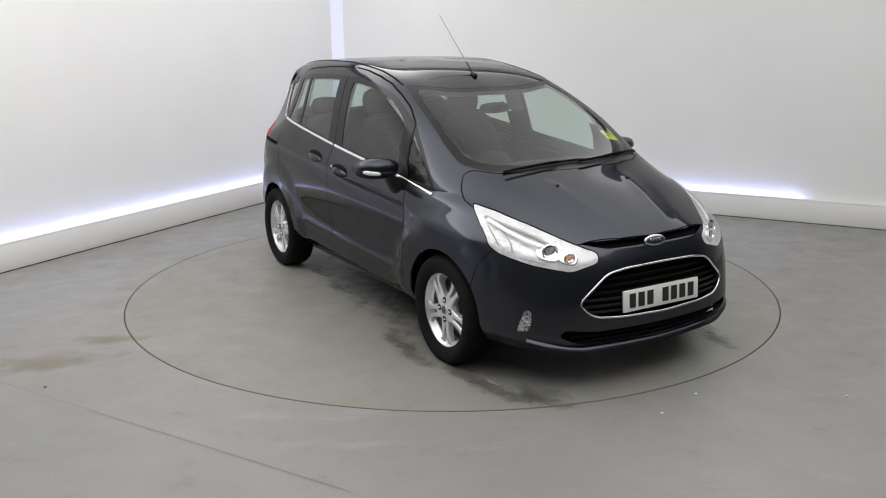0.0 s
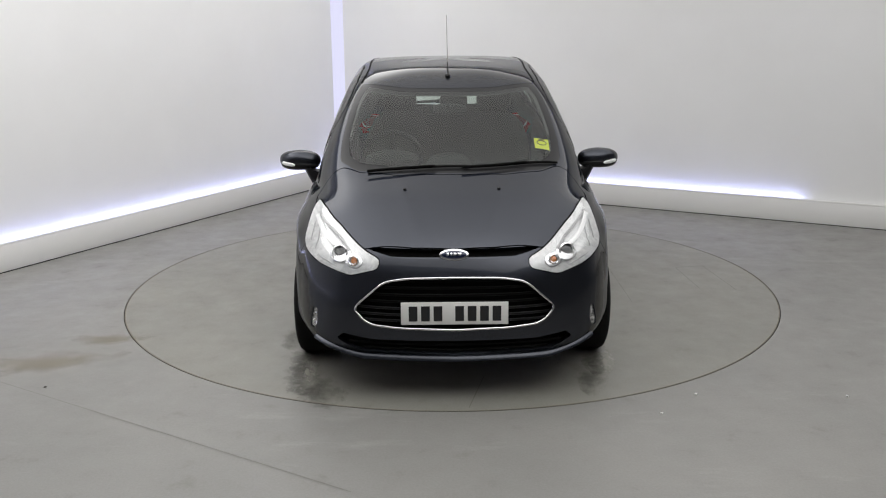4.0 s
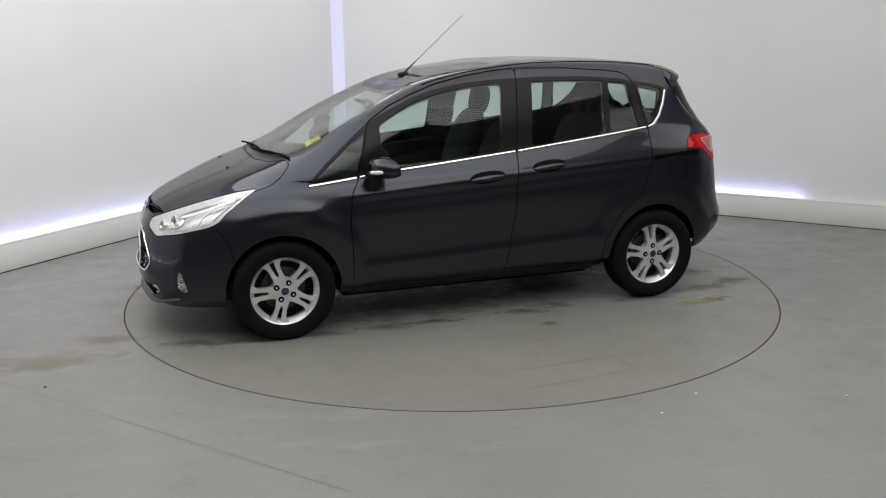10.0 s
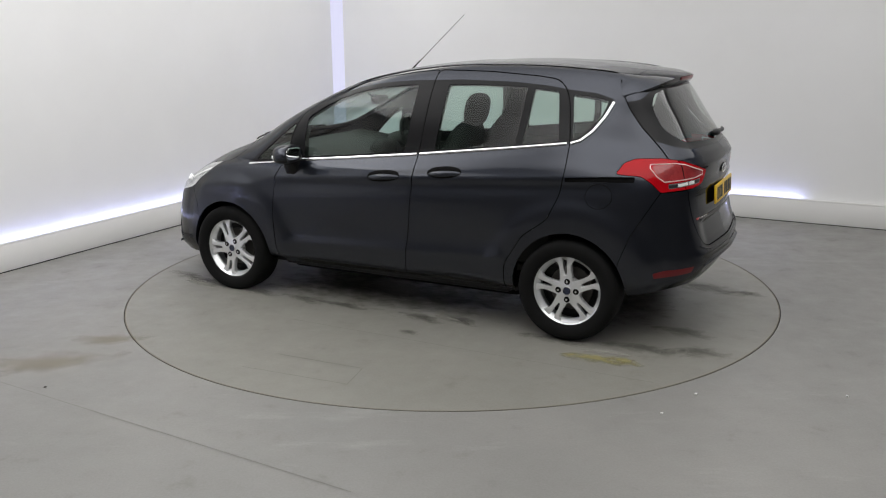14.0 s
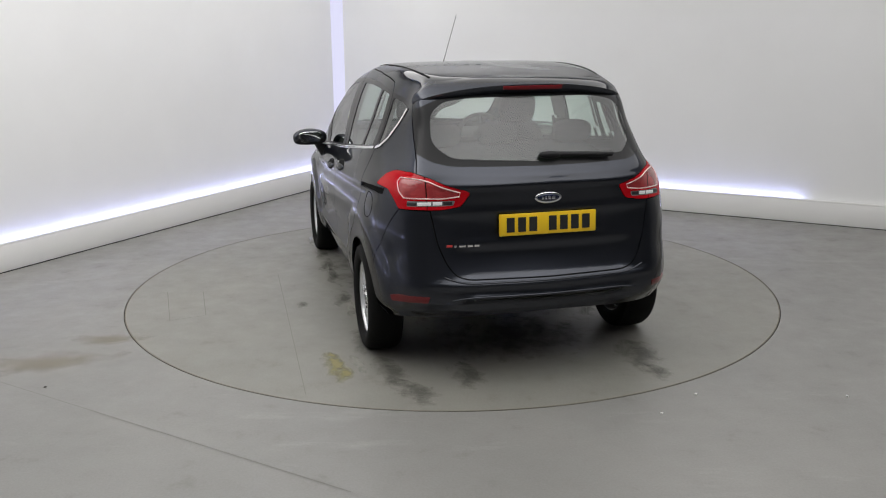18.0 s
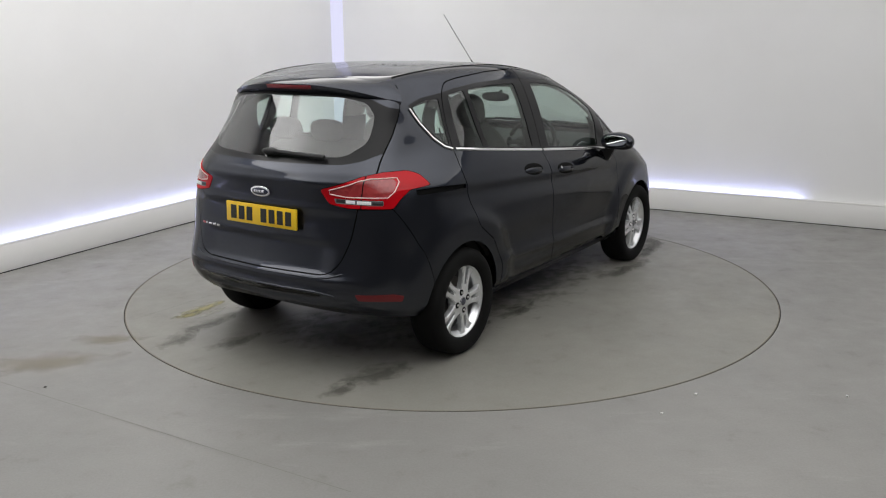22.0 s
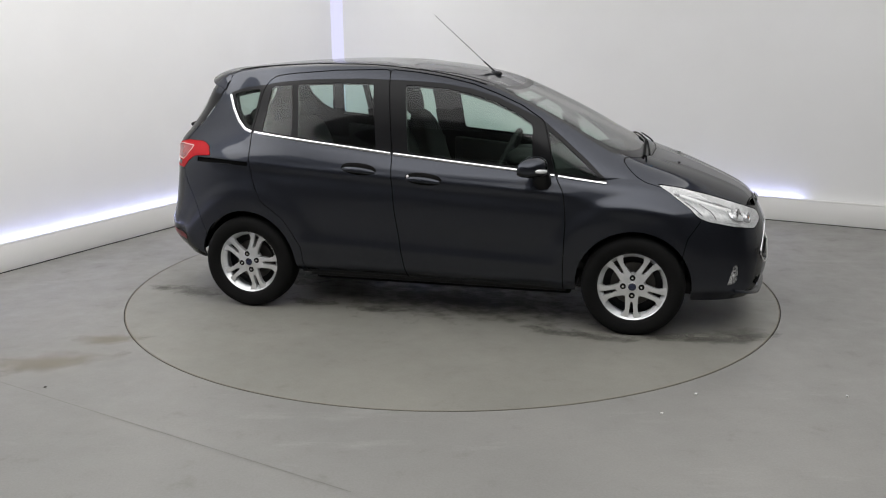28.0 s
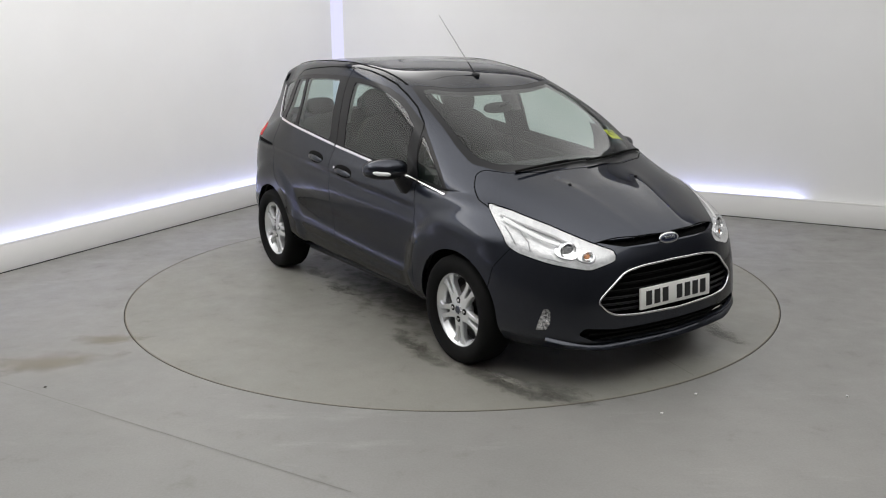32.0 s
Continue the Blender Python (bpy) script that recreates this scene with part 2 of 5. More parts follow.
# ---- tyre marks, scrapes, painted shade and joints on the turntable ----
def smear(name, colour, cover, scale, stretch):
    """A patchy thin film of dirt or painted shade: noise breaks it up and it thins out towards its edge."""
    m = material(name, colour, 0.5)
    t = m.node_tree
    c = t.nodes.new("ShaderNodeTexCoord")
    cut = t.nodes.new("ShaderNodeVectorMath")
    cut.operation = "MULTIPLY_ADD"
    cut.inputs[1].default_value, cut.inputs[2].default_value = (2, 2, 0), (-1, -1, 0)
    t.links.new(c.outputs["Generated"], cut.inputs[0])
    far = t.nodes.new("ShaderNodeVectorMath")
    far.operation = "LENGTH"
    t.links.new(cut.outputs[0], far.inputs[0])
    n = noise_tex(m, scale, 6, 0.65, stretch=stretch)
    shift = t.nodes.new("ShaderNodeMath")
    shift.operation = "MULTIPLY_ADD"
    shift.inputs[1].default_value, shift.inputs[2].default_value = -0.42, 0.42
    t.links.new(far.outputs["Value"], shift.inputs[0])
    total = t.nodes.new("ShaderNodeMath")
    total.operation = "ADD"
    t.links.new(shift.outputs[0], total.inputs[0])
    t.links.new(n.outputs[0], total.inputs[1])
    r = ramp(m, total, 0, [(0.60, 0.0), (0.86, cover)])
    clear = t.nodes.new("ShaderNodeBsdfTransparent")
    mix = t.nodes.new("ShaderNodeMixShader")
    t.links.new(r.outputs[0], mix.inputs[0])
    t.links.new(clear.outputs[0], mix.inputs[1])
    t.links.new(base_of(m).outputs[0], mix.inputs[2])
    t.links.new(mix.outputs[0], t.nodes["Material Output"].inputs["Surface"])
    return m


# serves the tyre marks and the shade painted under the car
DAMP_SHADE = smear("damp_dirt_and_shade", (0.055, 0.052, 0.042), 0.42, 9.0, (0.8, 1.1, 1))
SCRAPE = smear("pale_scrape", (0.42, 0.41, 0.36), 0.5, 22.0, (0.5, 1.5, 1))
GLUE = smear("yellow_stain", (0.30, 0.27, 0.12), 0.75, 12.0, (0.7, 1.0, 1))
HAIRLINE = material("hairline", (0.17, 0.165, 0.145), 0.7)
rnd = random.Random(11)


def mark(x, y, rx, ry, turn, mat, name="dirt_shade_mark", label="", owner=None, z=0.0012):
    bm = bmesh.new()
    ring = []
    for k in range(28):
        a = 2 * math.pi * k / 28
        w = 1 + 0.12 * math.sin(3 * a + rnd.random() * 2) + 0.06 * rnd.random()
        ring.append(bm.verts.new((rx * w * math.cos(a), ry * w * math.sin(a), z + rnd.random() * 0.0012)))
    hub = bm.verts.new((0, 0, z + 0.0005))
    for k in range(28):
        bm.faces.new((hub, ring[k], ring[(k + 1) % 28]))
    ob = part(name, bm, mat, turntable if owner is None else owner, label)
    ob.matrix_basis = pose(x + 0.081, y - 0.02, 0, 0, 0, turn)
    return ob


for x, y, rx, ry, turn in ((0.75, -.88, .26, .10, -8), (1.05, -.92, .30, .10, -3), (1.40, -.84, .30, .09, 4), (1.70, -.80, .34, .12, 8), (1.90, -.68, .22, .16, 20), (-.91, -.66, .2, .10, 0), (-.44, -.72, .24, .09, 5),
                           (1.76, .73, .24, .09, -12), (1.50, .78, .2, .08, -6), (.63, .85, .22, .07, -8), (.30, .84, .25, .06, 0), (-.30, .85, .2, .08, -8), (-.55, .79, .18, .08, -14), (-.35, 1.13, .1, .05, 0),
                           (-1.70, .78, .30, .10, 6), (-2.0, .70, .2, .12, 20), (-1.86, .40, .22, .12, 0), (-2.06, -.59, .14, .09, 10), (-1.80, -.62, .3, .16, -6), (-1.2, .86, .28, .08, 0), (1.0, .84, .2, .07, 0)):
    mark(x, y, rx, ry, turn, DAMP_SHADE, "dirt_shade_mark", "dark damp tyre mark")
# damp floor under the car, with the car's shade put into the film
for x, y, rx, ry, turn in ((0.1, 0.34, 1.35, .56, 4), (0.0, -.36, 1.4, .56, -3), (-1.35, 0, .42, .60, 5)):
    mark(x, y, rx, ry, turn, DAMP_SHADE, "dirt_shade_mark", "broad damp patch with painted shade under the car")
for x, y, rx, ry, turn in ((1.52, .85, .24, .06, -6), (-.50, .80, .20, .05, -14), (-1.55, .93, .2, .04, 8), (1.62, -.78, .2, .05, 8)):
    mark(x, y, rx, ry, turn, SCRAPE, "scrape", "pale scraped patch", z=0.003)
for x, y, rx, ry, turn in ((-1.52, 1.06, .26, .075, 4), (-1.66, 1.03, .14, .07, 0)):
    mark(x, y, rx, ry, turn, GLUE, "stain", "yellowish stain", z=0.003)


def hairline(x0, y0, x1, y1, wide, owner=None):
    bm = strip_on_floor(x0 + 0.081, y0 - 0.02, x1 + 0.081, y1 - 0.02, wide, 0.0018)
    return part("hairline", bm, HAIRLINE, turntable, "faint straight joint")


hairline(-1.87, 1.251, .46, 1.226, .003)
hairline(-.41, 1.748, .145, 1.77, .004)
hairline(-.46, 1.97, .20, 2.013, .004)
hairline(-.41, 1.75, -.456, 1.97, .004)
hairline(1.725, .161, 2.135, .065, .004)
# thin rolled edge round the disc
bm = annulus(DISC_R - 0.009, DISC_R - 0.0031, 0.0008)
part("edge_band", bm, material("edge_band", (0.175, 0.15, 0.115), 0.6), turntable, "worn dark edge")
# brownish patches on the floor beside the turntable
BROWN = smear("brown_stain", (0.26, 0.215, 0.145), 0.42, 4.0, (0.8, 1.2, 1))
for x, y, rx, ry, turn, mat in ((-2.30, -1.56, .45, .22, 20, BROWN), (-2.06, -1.19, .3, .12, 10, BROWN)):
    mark(x - 0.081, y + 0.02, rx, ry, turn, mat, "floor_stain", "faint worn patch", floor)
# crumbs on the floor
for x, y, mat in ((1.001, -2.280, PLINTH_WHITE), (1.965, -2.089, PLINTH_WHITE), (-2.105, -1.934, SEAM_DARK), (1.224, -2.054, PLINTH_WHITE)):
    crumb = tagged(part("crumb", box(-.007, .007, -.006, .006, 0, .006, .002), mat, None), "tiny crumb of dirt lying on the floor", "crumb", "crumbs on the floor")
    crumb.matrix_world = pose(x, y, 0, 0, 0, 40 * x)
# ---- the car: its outer skin is a loft through level lines from nose to tail ----
# X forward, Y to its left side, Z up; the axles stand at X = +1.2445 and -1.2445.
AXLE = 1.2445


def spline(points, knots, at):
    """A C2 spline through the points at the knots, with flat ends."""
    p, k = np.asarray(points, float), np.asarray(knots, float)
    n, h = len(k), np.diff(np.asarray(knots, float))
    a, r = np.eye(n), np.zeros_like(p)
    for i in range(1, n - 1):
        a[i, i - 1], a[i, i], a[i, i + 1] = h[i - 1], 2 * (h[i - 1] + h[i]), h[i]
        r[i] = 6 * ((p[i + 1] - p[i]) / h[i] - (p[i] - p[i - 1]) / h[i - 1])
    m = np.linalg.solve(a, r.reshape(n, -1)).reshape(p.shape)
    at = np.asarray(at, float)
    i = np.clip(np.searchsorted(k, at, side="right") - 1, 0, n - 2)
    shape = (-1,) + (1,) * (p.ndim - 1)
    d0, d1, hh = (at - k[i]).reshape(shape), (k[i + 1] - at).reshape(shape), h[i].reshape(shape)
    return (m[i] * d1 ** 3 + m[i + 1] * d0 ** 3) / (6 * hh) + (p[i] / hh - m[i] * hh / 6) * d1 + (p[i + 1] / hh - m[i + 1] * hh / 6) * d0


def level(front, side, rear):
    """One level line from the middle of the nose to the middle of the tail."""
    return np.array([*front, *side, *rear], float)


# each: three points across the nose, eight along the side, three across the tail
SKIN = [
    level([(2.0, 0, .205), (1.965, .35, .205), (1.845, .63, .21)],
          [(1.60, .765, .22), (1.22, .79, .235), (.80, .772, .245), (.30, .772, .25), (-.25, .772, .255), (-.75, .775, .262), (-1.25, .79, .28), (-1.62, .755, .335)],
          [(-1.83, .59, .36), (-1.91, .33, .37), (-1.93, 0, .375)]),
    level([(2.045, 0, .26), (2.005, .36, .26), (1.865, .67, .275)],
          [(1.60, .812, .30), (1.22, .843, .31), (.80, .828, .31), (.30, .828, .31), (-.25, .828, .315), (-.75, .83, .32), (-1.25, .84, .33), (-1.62, .80, .385)],
          [(-1.875, .635, .41), (-1.955, .35, .415), (-1.97, 0, .42)]),
    level([(2.055, 0, .40), (2.02, .37, .40), (1.845, .69, .42)],
          [(1.60, .815, .44), (1.22, .864, .45), (.80, .85, .45), (.30, .85, .45), (-.25, .85, .45), (-.75, .85, .455), (-1.25, .855, .47), (-1.62, .815, .48)],
          [(-1.885, .665, .49), (-1.98, .36, .495), (-2.005, 0, .50)]),
    level([(2.035, 0, .56), (2.004, .37, .56), (1.815, .69, .58)],
          [(1.60, .80, .60), (1.22, .86, .62), (.80, .855, .63), (.30, .86, .63), (-.25, .862, .63), (-.75, .862, .635), (-1.25, .855, .65), (-1.62, .81, .66)],
          [(-1.852, .655, .66), (-1.932, .36, .66), (-1.952, 0, .66)]),
    level([(1.99, 0, .68), (1.962, .36, .68), (1.785, .66, .71)],
          [(1.58, .768, .75), (1.22, .84, .785), (.80, .85, .80), (.30, .86, .80), (-.25, .865, .81), (-.75, .862, .82), (-1.25, .845, .84), (-1.62, .80, .84)],
          [(-1.83, .645, .84), (-1.91, .35, .84), (-1.928, 0, .84)]),
    level([(1.935, 0, .757), (1.897, .34, .757), (1.725, .585, .785)],
          [(1.55, .70, .833), (1.22, .798, .88), (.80, .82, .90), (.30, .838, .92), (-.25, .845, .94), (-.75, .84, .96), (-1.25, .825, .985), (-1.62, .762, 1.0)],
          [(-1.83, .595, 1.01), (-1.92, .34, 1.01), (-1.94, 0, 1.015)]),
    level([(1.62, 0, .912), (1.595, .30, .912), (1.51, .54, .91)],
          [(1.38, .665, .912), (1.17, .752, .922), (.80, .80, .925), (.30, .812, .955), (-.25, .815, .995), (-.75, .81, 1.04), (-1.25, .778, 1.08), (-1.58, .71, 1.075)],
          [(-1.80, .595, 1.075), (-1.905, .33, 1.07), (-1.93, 0, 1.075)]),
    level([(1.27, 0, 1.036), (1.25, .30, 1.034), (1.17, .58, 1.035)],
          [(1.08, .705, 1.012), (1.03, .78, .935), (.80, .79, .935), (.30, .79, .985), (-.25, .79, 1.04), (-.75, .782, 1.10), (-1.22, .747, 1.15), (-1.51, .674, 1.155)],
          [(-1.72, .585, 1.16), (-1.86, .315, 1.125), (-1.89, 0, 1.12)]),
    level([(.83, 0, 1.237), (.82, .30, 1.236), (.79, .585, 1.245)],
          [(.70, .676, 1.24), (.54, .722, 1.233), (.35, .732, 1.225), (.10, .737, 1.23), (-.28, .740, 1.24), (-.75, .728, 1.26), (-1.20, .690, 1.275), (-1.45, .638, 1.28)],
          [(-1.63, .560, 1.29), (-1.76, .31, 1.27), (-1.79, 0, 1.265)]),
    level([(.365, 0, 1.45), (.355, .28, 1.45), (.335, .53, 1.452)],
          [(.21, .612, 1.45), (.07, .64, 1.456), (-.08, .652, 1.457), (-.20, .656, 1.46), (-.42, .658, 1.466), (-.80, .65, 1.466), (-1.18, .618, 1.453), (-1.40, .58, 1.432)],
          [(-1.55, .548, 1.43), (-1.645, .30, 1.445), (-1.675, 0, 1.45)]),
    level([(.15, 0, 1.525), (.14, .26, 1.523), (.11, .475, 1.514)],
          [(-.0, .545, 1.52), (-.12, .566, 1.53), (-.22, .575, 1.54), (-.33, .58, 1.55), (-.50, .583, 1.558), (-.82, .575, 1.561), (-1.15, .548, 1.55), (-1.37, .515, 1.53)],
          [(-1.50, .475, 1.512), (-1.575, .27, 1.518), (-1.60, 0, 1.52)]),
    level([(-.10, 0, 1.567), (-.11, .22, 1.565), (-.15, .38, 1.56)],
          [(-.20, .44, 1.562), (-.27, .46, 1.57), (-.35, .465, 1.576), (-.45, .47, 1.58), (-.58, .47, 1.584), (-.83, .462, 1.583), (-1.08, .44, 1.573), (-1.24, .40, 1.561)],
          [(-1.34, .345, 1.553), (-1.40, .21, 1.554), (-1.42, 0, 1.554)]),
    level([(-.35, 0, 1.588), (-.38, 0, 1.589), (-.42, 0, 1.59)],
          [(-.46, 0, 1.591), (-.50, 0, 1.592), (-.55, 0, 1.593), (-.61, 0, 1.594), (-.69, 0, 1.595), (-.80, 0, 1.594), (-.91, 0, 1.591), (-1.0, 0, 1.587)],
          [(-1.06, 0, 1.584), (-1.11, 0, 1.581), (-1.15, 0, 1.579)]),
]


def loft(lines, nu, nk):
    """A dense grid through the level lines: rows from low to high, columns from nose to tail."""
    flip = np.array([1, -1, 1.0])
    chord = np.mean([np.linalg.norm(np.diff(l, axis=0), axis=1) for l in lines[1:9]], axis=0)
    knots = np.concatenate([[0], np.cumsum(np.maximum(chord, 0.12))])
    at = np.concatenate([np.linspace(a, b, nu, endpoint=False) for a, b in zip(knots, knots[1:])] + [knots[-1:]])
    grid = []
    for l in lines:
        ext = np.concatenate([l[2:0:-1] * flip, l, l[-2:-4:-1] * flip])
        kk = np.concatenate([-knots[2:0:-1], knots, 2 * knots[-1] - knots[-2:-4:-1]])
        grid.append(spline(ext, kk, at))
    grid = np.array(grid)
    out = np.empty(((len(lines) - 1) * nk + 1, grid.shape[1], 3))
    for j in range(grid.shape[1]):
        col = grid[:, j]
        step = np.maximum(np.linalg.norm(np.diff(col, axis=0), axis=1), 1e-3) ** 0.5
        k = np.concatenate([[0], np.cumsum(step)])
        t = np.concatenate([np.linspace(a, b, nk, endpoint=False) for a, b in zip(k, k[1:])] + [k[-1:]])
        out[:, j] = catmull(col, k, t)
    return out


def catmull(p, k, at):
    """A C1 curve through the points p at knots k."""
    d = np.diff(p, axis=0) / np.diff(k)[:, None]
    h = np.diff(k)
    m = np.empty_like(p)
    m[1:-1] = (d[:-1] * h[1:, None] + d[1:] * h[:-1, None]) / (h[:-1] + h[1:])[:, None]
    m[0], m[-1] = d[0], d[-1]
    i = np.clip(np.searchsorted(k, at, side="right") - 1, 0, len(k) - 2)
    s = ((at - k[i]) / h[i])[:, None]
    hh = h[i][:, None]
    return (2 * s ** 3 - 3 * s ** 2 + 1) * p[i] + (s ** 3 - 2 * s ** 2 + s) * hh * m[i] + (3 * s ** 2 - 2 * s ** 3) * p[i + 1] + (s ** 3 - s ** 2) * hh * m[i + 1]


def soften(g, passes):
    for _ in range(passes):
        n = g.copy()
        n[1:-1] += 0.25 * (g[:-2] + g[2:] - 2 * g[1:-1])
        q = n.copy()
        q[:, 1:-1] += 0.25 * (n[:, :-2] + n[:, 2:] - 2 * n[:, 1:-1])
        q[:, 0, 1] = q[:, -1, 1] = 0
        g = q
    return g



def shaped(g):
    """Adds the wheel-arch flares and the creases along the doors to the smooth skin."""
    g = g.copy()
    x, y, z = g[..., 0], g[..., 1], g[..., 2]
    side = np.clip((y - 0.55) / 0.15, 0, 1) * np.clip((1.02 - z) / 0.1, 0, 1)
    for axle in (AXLE, -AXLE):
        r = np.hypot(x - axle, z - 0.30)
        rise = np.clip((0.56 - r) / 0.09, 0, 1)
        fade = np.clip((0.90 - z) / 0.08, 0, 1) * np.clip((1.64 - x) / 0.16, 0, 1)
        y += side * fade * (0.019 if axle > 0 else 0.014) * (rise * rise * (3 - 2 * rise) - 0.45 * np.clip((0.43 - r) / 0.08, 0, 1))
    wing = np.clip((x - 0.86) / 0.15, 0, 1) * np.clip((1.62 - x) / 0.15, 0, 1)
    s = z - (0.80 - 0.10 * (x - 0.86))
    y += side * wing * (0.004 * np.exp(-((s / 0.03) ** 2)) - 0.003 * np.exp(-(((s + 0.06) / 0.04) ** 2)))
    span = np.clip((x + 0.95) / 0.15, 0, 1) * np.clip((0.85 - x) / 0.15, 0, 1)
    s = z - (0.43 - 0.04 * x)
    y += side * span * (0.009 * np.exp(-((s / 0.03) ** 2)) - 0.008 * np.exp(-(((s - 0.11) / 0.08) ** 2)))
    span = np.clip((x + 1.6) / 0.2, 0, 1) * np.clip((0.95 - x) / 0.2, 0, 1)
    s = z - (0.885 - 0.062 * x)
    y += side * span * (0.006 * np.exp(-((s / 0.022) ** 2)) - 0.008 * np.exp(-(((s + 0.055) / 0.04) ** 2)))
    # tail: bumper ledge and recess, tailgate folds; nose: two ridges along the bonnet
    back = np.clip((-x - 1.70) / 0.08, 0, 1) * np.clip((0.66 - y) / 0.12, 0, 1)
    mid = np.clip((0.50 - y) / 0.10, 0, 1)
    x += back * (-0.016 * np.exp(-(((z - 0.535) / 0.014) ** 2)) - 0.008 * np.exp(-(((z - 0.895) / 0.018) ** 2)) - 0.008 * np.exp(-(((z - 1.03) / 0.02) ** 2)))
    x += back * mid * (-0.014 * np.exp(-(((z - 0.470) / 0.013) ** 2)) + 0.010 * np.exp(-(((z - 0.425) / 0.024) ** 2)) - 0.006 * np.exp(-(((z - 0.735) / 0.02) ** 2)) + 0.014 * np.clip((0.73 - z) / 0.03, 0, 1) * np.clip((z - 0.555) / 0.02, 0, 1))
    z -= np.clip((-x - 1.5) / 0.1, 0, 1) * 0.04 * np.clip((0.42 - z) / 0.12, 0, 1)
    lid = np.clip((x - 1.36) / 0.1, 0, 1) * np.clip((1.93 - x) / 0.06, 0, 1) * np.clip((z - 0.70) / 0.05, 0, 1)
    z += lid * 0.0035 * np.exp(-(((y - 0.17 - 0.22 * (1.9 - x)) / 0.035) ** 2))
    return g


G = soften(shaped(soften(loft(SKIN, 18, 14), 7)), 1)
car = thing("car", Matrix(), "dark blue-grey metallic five-door compact people carrier", "car")

# ---- car materials ----
def metallic_paint():
    m = material("metallic_paint", (0.030, 0.034, 0.043), 0.37, 1.0, Specular_Tint=(0.15, 0.16, 0.2, 1), Coat_Weight=0.8, Coat_IOR=1.45, Coat_Roughness=0.02)
    flake = noise_tex(m, 900.0, 2, 0.5)
    r = ramp(m, flake, 0, [(0.35, 0.0), (0.75, 1.0)])
    wire(m, mixer(m, r, 0, (0.0235, 0.0260, 0.0335), (0.063, 0.069, 0.087)), 2, base_of(m), "Base Color")
    return m


def pane(name, tint, rough=0.0, sheen=0.07):
    """Thin tinted glass: clear with a mirror-like sheen."""
    m = bpy.data.materials.new(name)
    m.use_nodes = True
    t = m.node_tree
    t.nodes.remove(t.nodes["Principled BSDF"])
    clear, gloss, mix, fr = (t.nodes.new("ShaderNode" + k) for k in ("BsdfTransparent", "BsdfGlossy", "MixShader", "LayerWeight"))
    power, scale = (t.nodes.new("ShaderNodeMath") for _ in range(2))
    power.operation, scale.operation = "POWER", "MULTIPLY_ADD"
    power.inputs[1].default_value, scale.inputs[1].default_value, scale.inputs[2].default_value = 3.8, 0.9, sheen
    clear.inputs["Color"].default_value = (*tint, 1)
    gloss.inputs["Roughness"].default_value = rough
    fr.inputs["Blend"].default_value = 0.5
    t.links.new(fr.outputs["Facing"], power.inputs[0])
    t.links.new(power.outputs[0], scale.inputs[0])
    t.links.new(scale.outputs[0], mix.inputs[0])
    t.links.new(clear.outputs[0], mix.inputs[1])
    t.links.new(gloss.outputs[0], mix.inputs[2])
    t.links.new(mix.outputs[0], t.nodes["Material Output"].inputs["Surface"])
    return m


def grained(name, colour, rough, scale=300.0, bump=0.2, **more):
    m = material(name, colour, rough, **more)
    n = noise_tex(m, scale, 3)
    w = noise_tex(m, 7.0, 3)
    r = ramp(m, w, 0, [(0.3, 0.0), (0.7, 1.0)])
    wire(m, mixer(m, r, 0, colour, tuple(v * 1.25 for v in colour)), 2, base_of(m), "Base Color")
    bumped(m, n, 0, bump, 0.002)
    return m


def facets(name, dark, light, scale, rough, metal=0.0):
    """Moulded lens or reflector steps: small facets of two tones, tilted against each other."""
    m = material(name, light, rough, metal, Coat_Weight=0.6, Coat_Roughness=0.02)
    c = m.node_tree.nodes.new("ShaderNodeTexCoord")
    v = node(m, "ShaderNodeTexVoronoi", Scale=scale)
    m.node_tree.links.new(c.outputs["Object"], v.inputs["Vector"])
    apart = m.node_tree.nodes.new("ShaderNodeSeparateColor")
    m.node_tree.links.new(v.outputs["Color"], apart.inputs[0])
    wire(m, mixer(m, apart, 0, dark, light), 2, base_of(m), "Base Color")
    bumped(m, v, "Distance", 0.3, 0.003)
    return m


BODY = metallic_paint()
SIDE_GLASS = pane("side_glass", (0.66, 0.775, 0.72), sheen=0.05)
SCREEN_GLASS = pane("screen_glass", (0.72, 0.79, 0.755), sheen=0.042)
REAR_GLASS = pane("rear_glass", (0.74, 0.82, 0.77), sheen=0.11)
CLEAR_LENS = pane("clear_lens", (0.99, 0.99, 0.99), sheen=0.05)
GLOSS_BLACK = material("gloss_black", (0.010, 0.010, 0.011), 0.28, Specular_IOR_Level=0.2)
PLASTIC = grained("black_plastic", (0.008, 0.008, 0.009), 0.5, Specular_IOR_Level=0.3)
RUBBER = grained("tyre_rubber", (0.006, 0.006, 0.006), 0.8, 160.0, 0.3, Specular_IOR_Level=0.15)
SEAL = material("rubber_seal", (0.005, 0.005, 0.005), 0.85, Specular_IOR_Level=0.1)
CHROME = material("bright_chrome", (0.86, 0.86, 0.87), 0.14, 1.0)
ALLOY = grained("silver_alloy", (0.72, 0.73, 0.74), 0.27, 500.0, 0.02, metal=0.65)
REFLECTOR = facets("lamp_reflector", (0.62, 0.63, 0.64), (0.84, 0.85, 0.85), 55.0, 0.2, 0.15)
LAMP_WHITE = material("lamp_white", (0.84, 0.85, 0.85), 0.35)
RED_LENS = material("red_lens", (0.42, 0.004, 0.009), 0.2, Specular_IOR_Level=0.0, Coat_Weight=0.45, Coat_Roughness=0.02)
DEEP_RED = material("deep_red_lens", (0.16, 0.004, 0.008), 0.3)
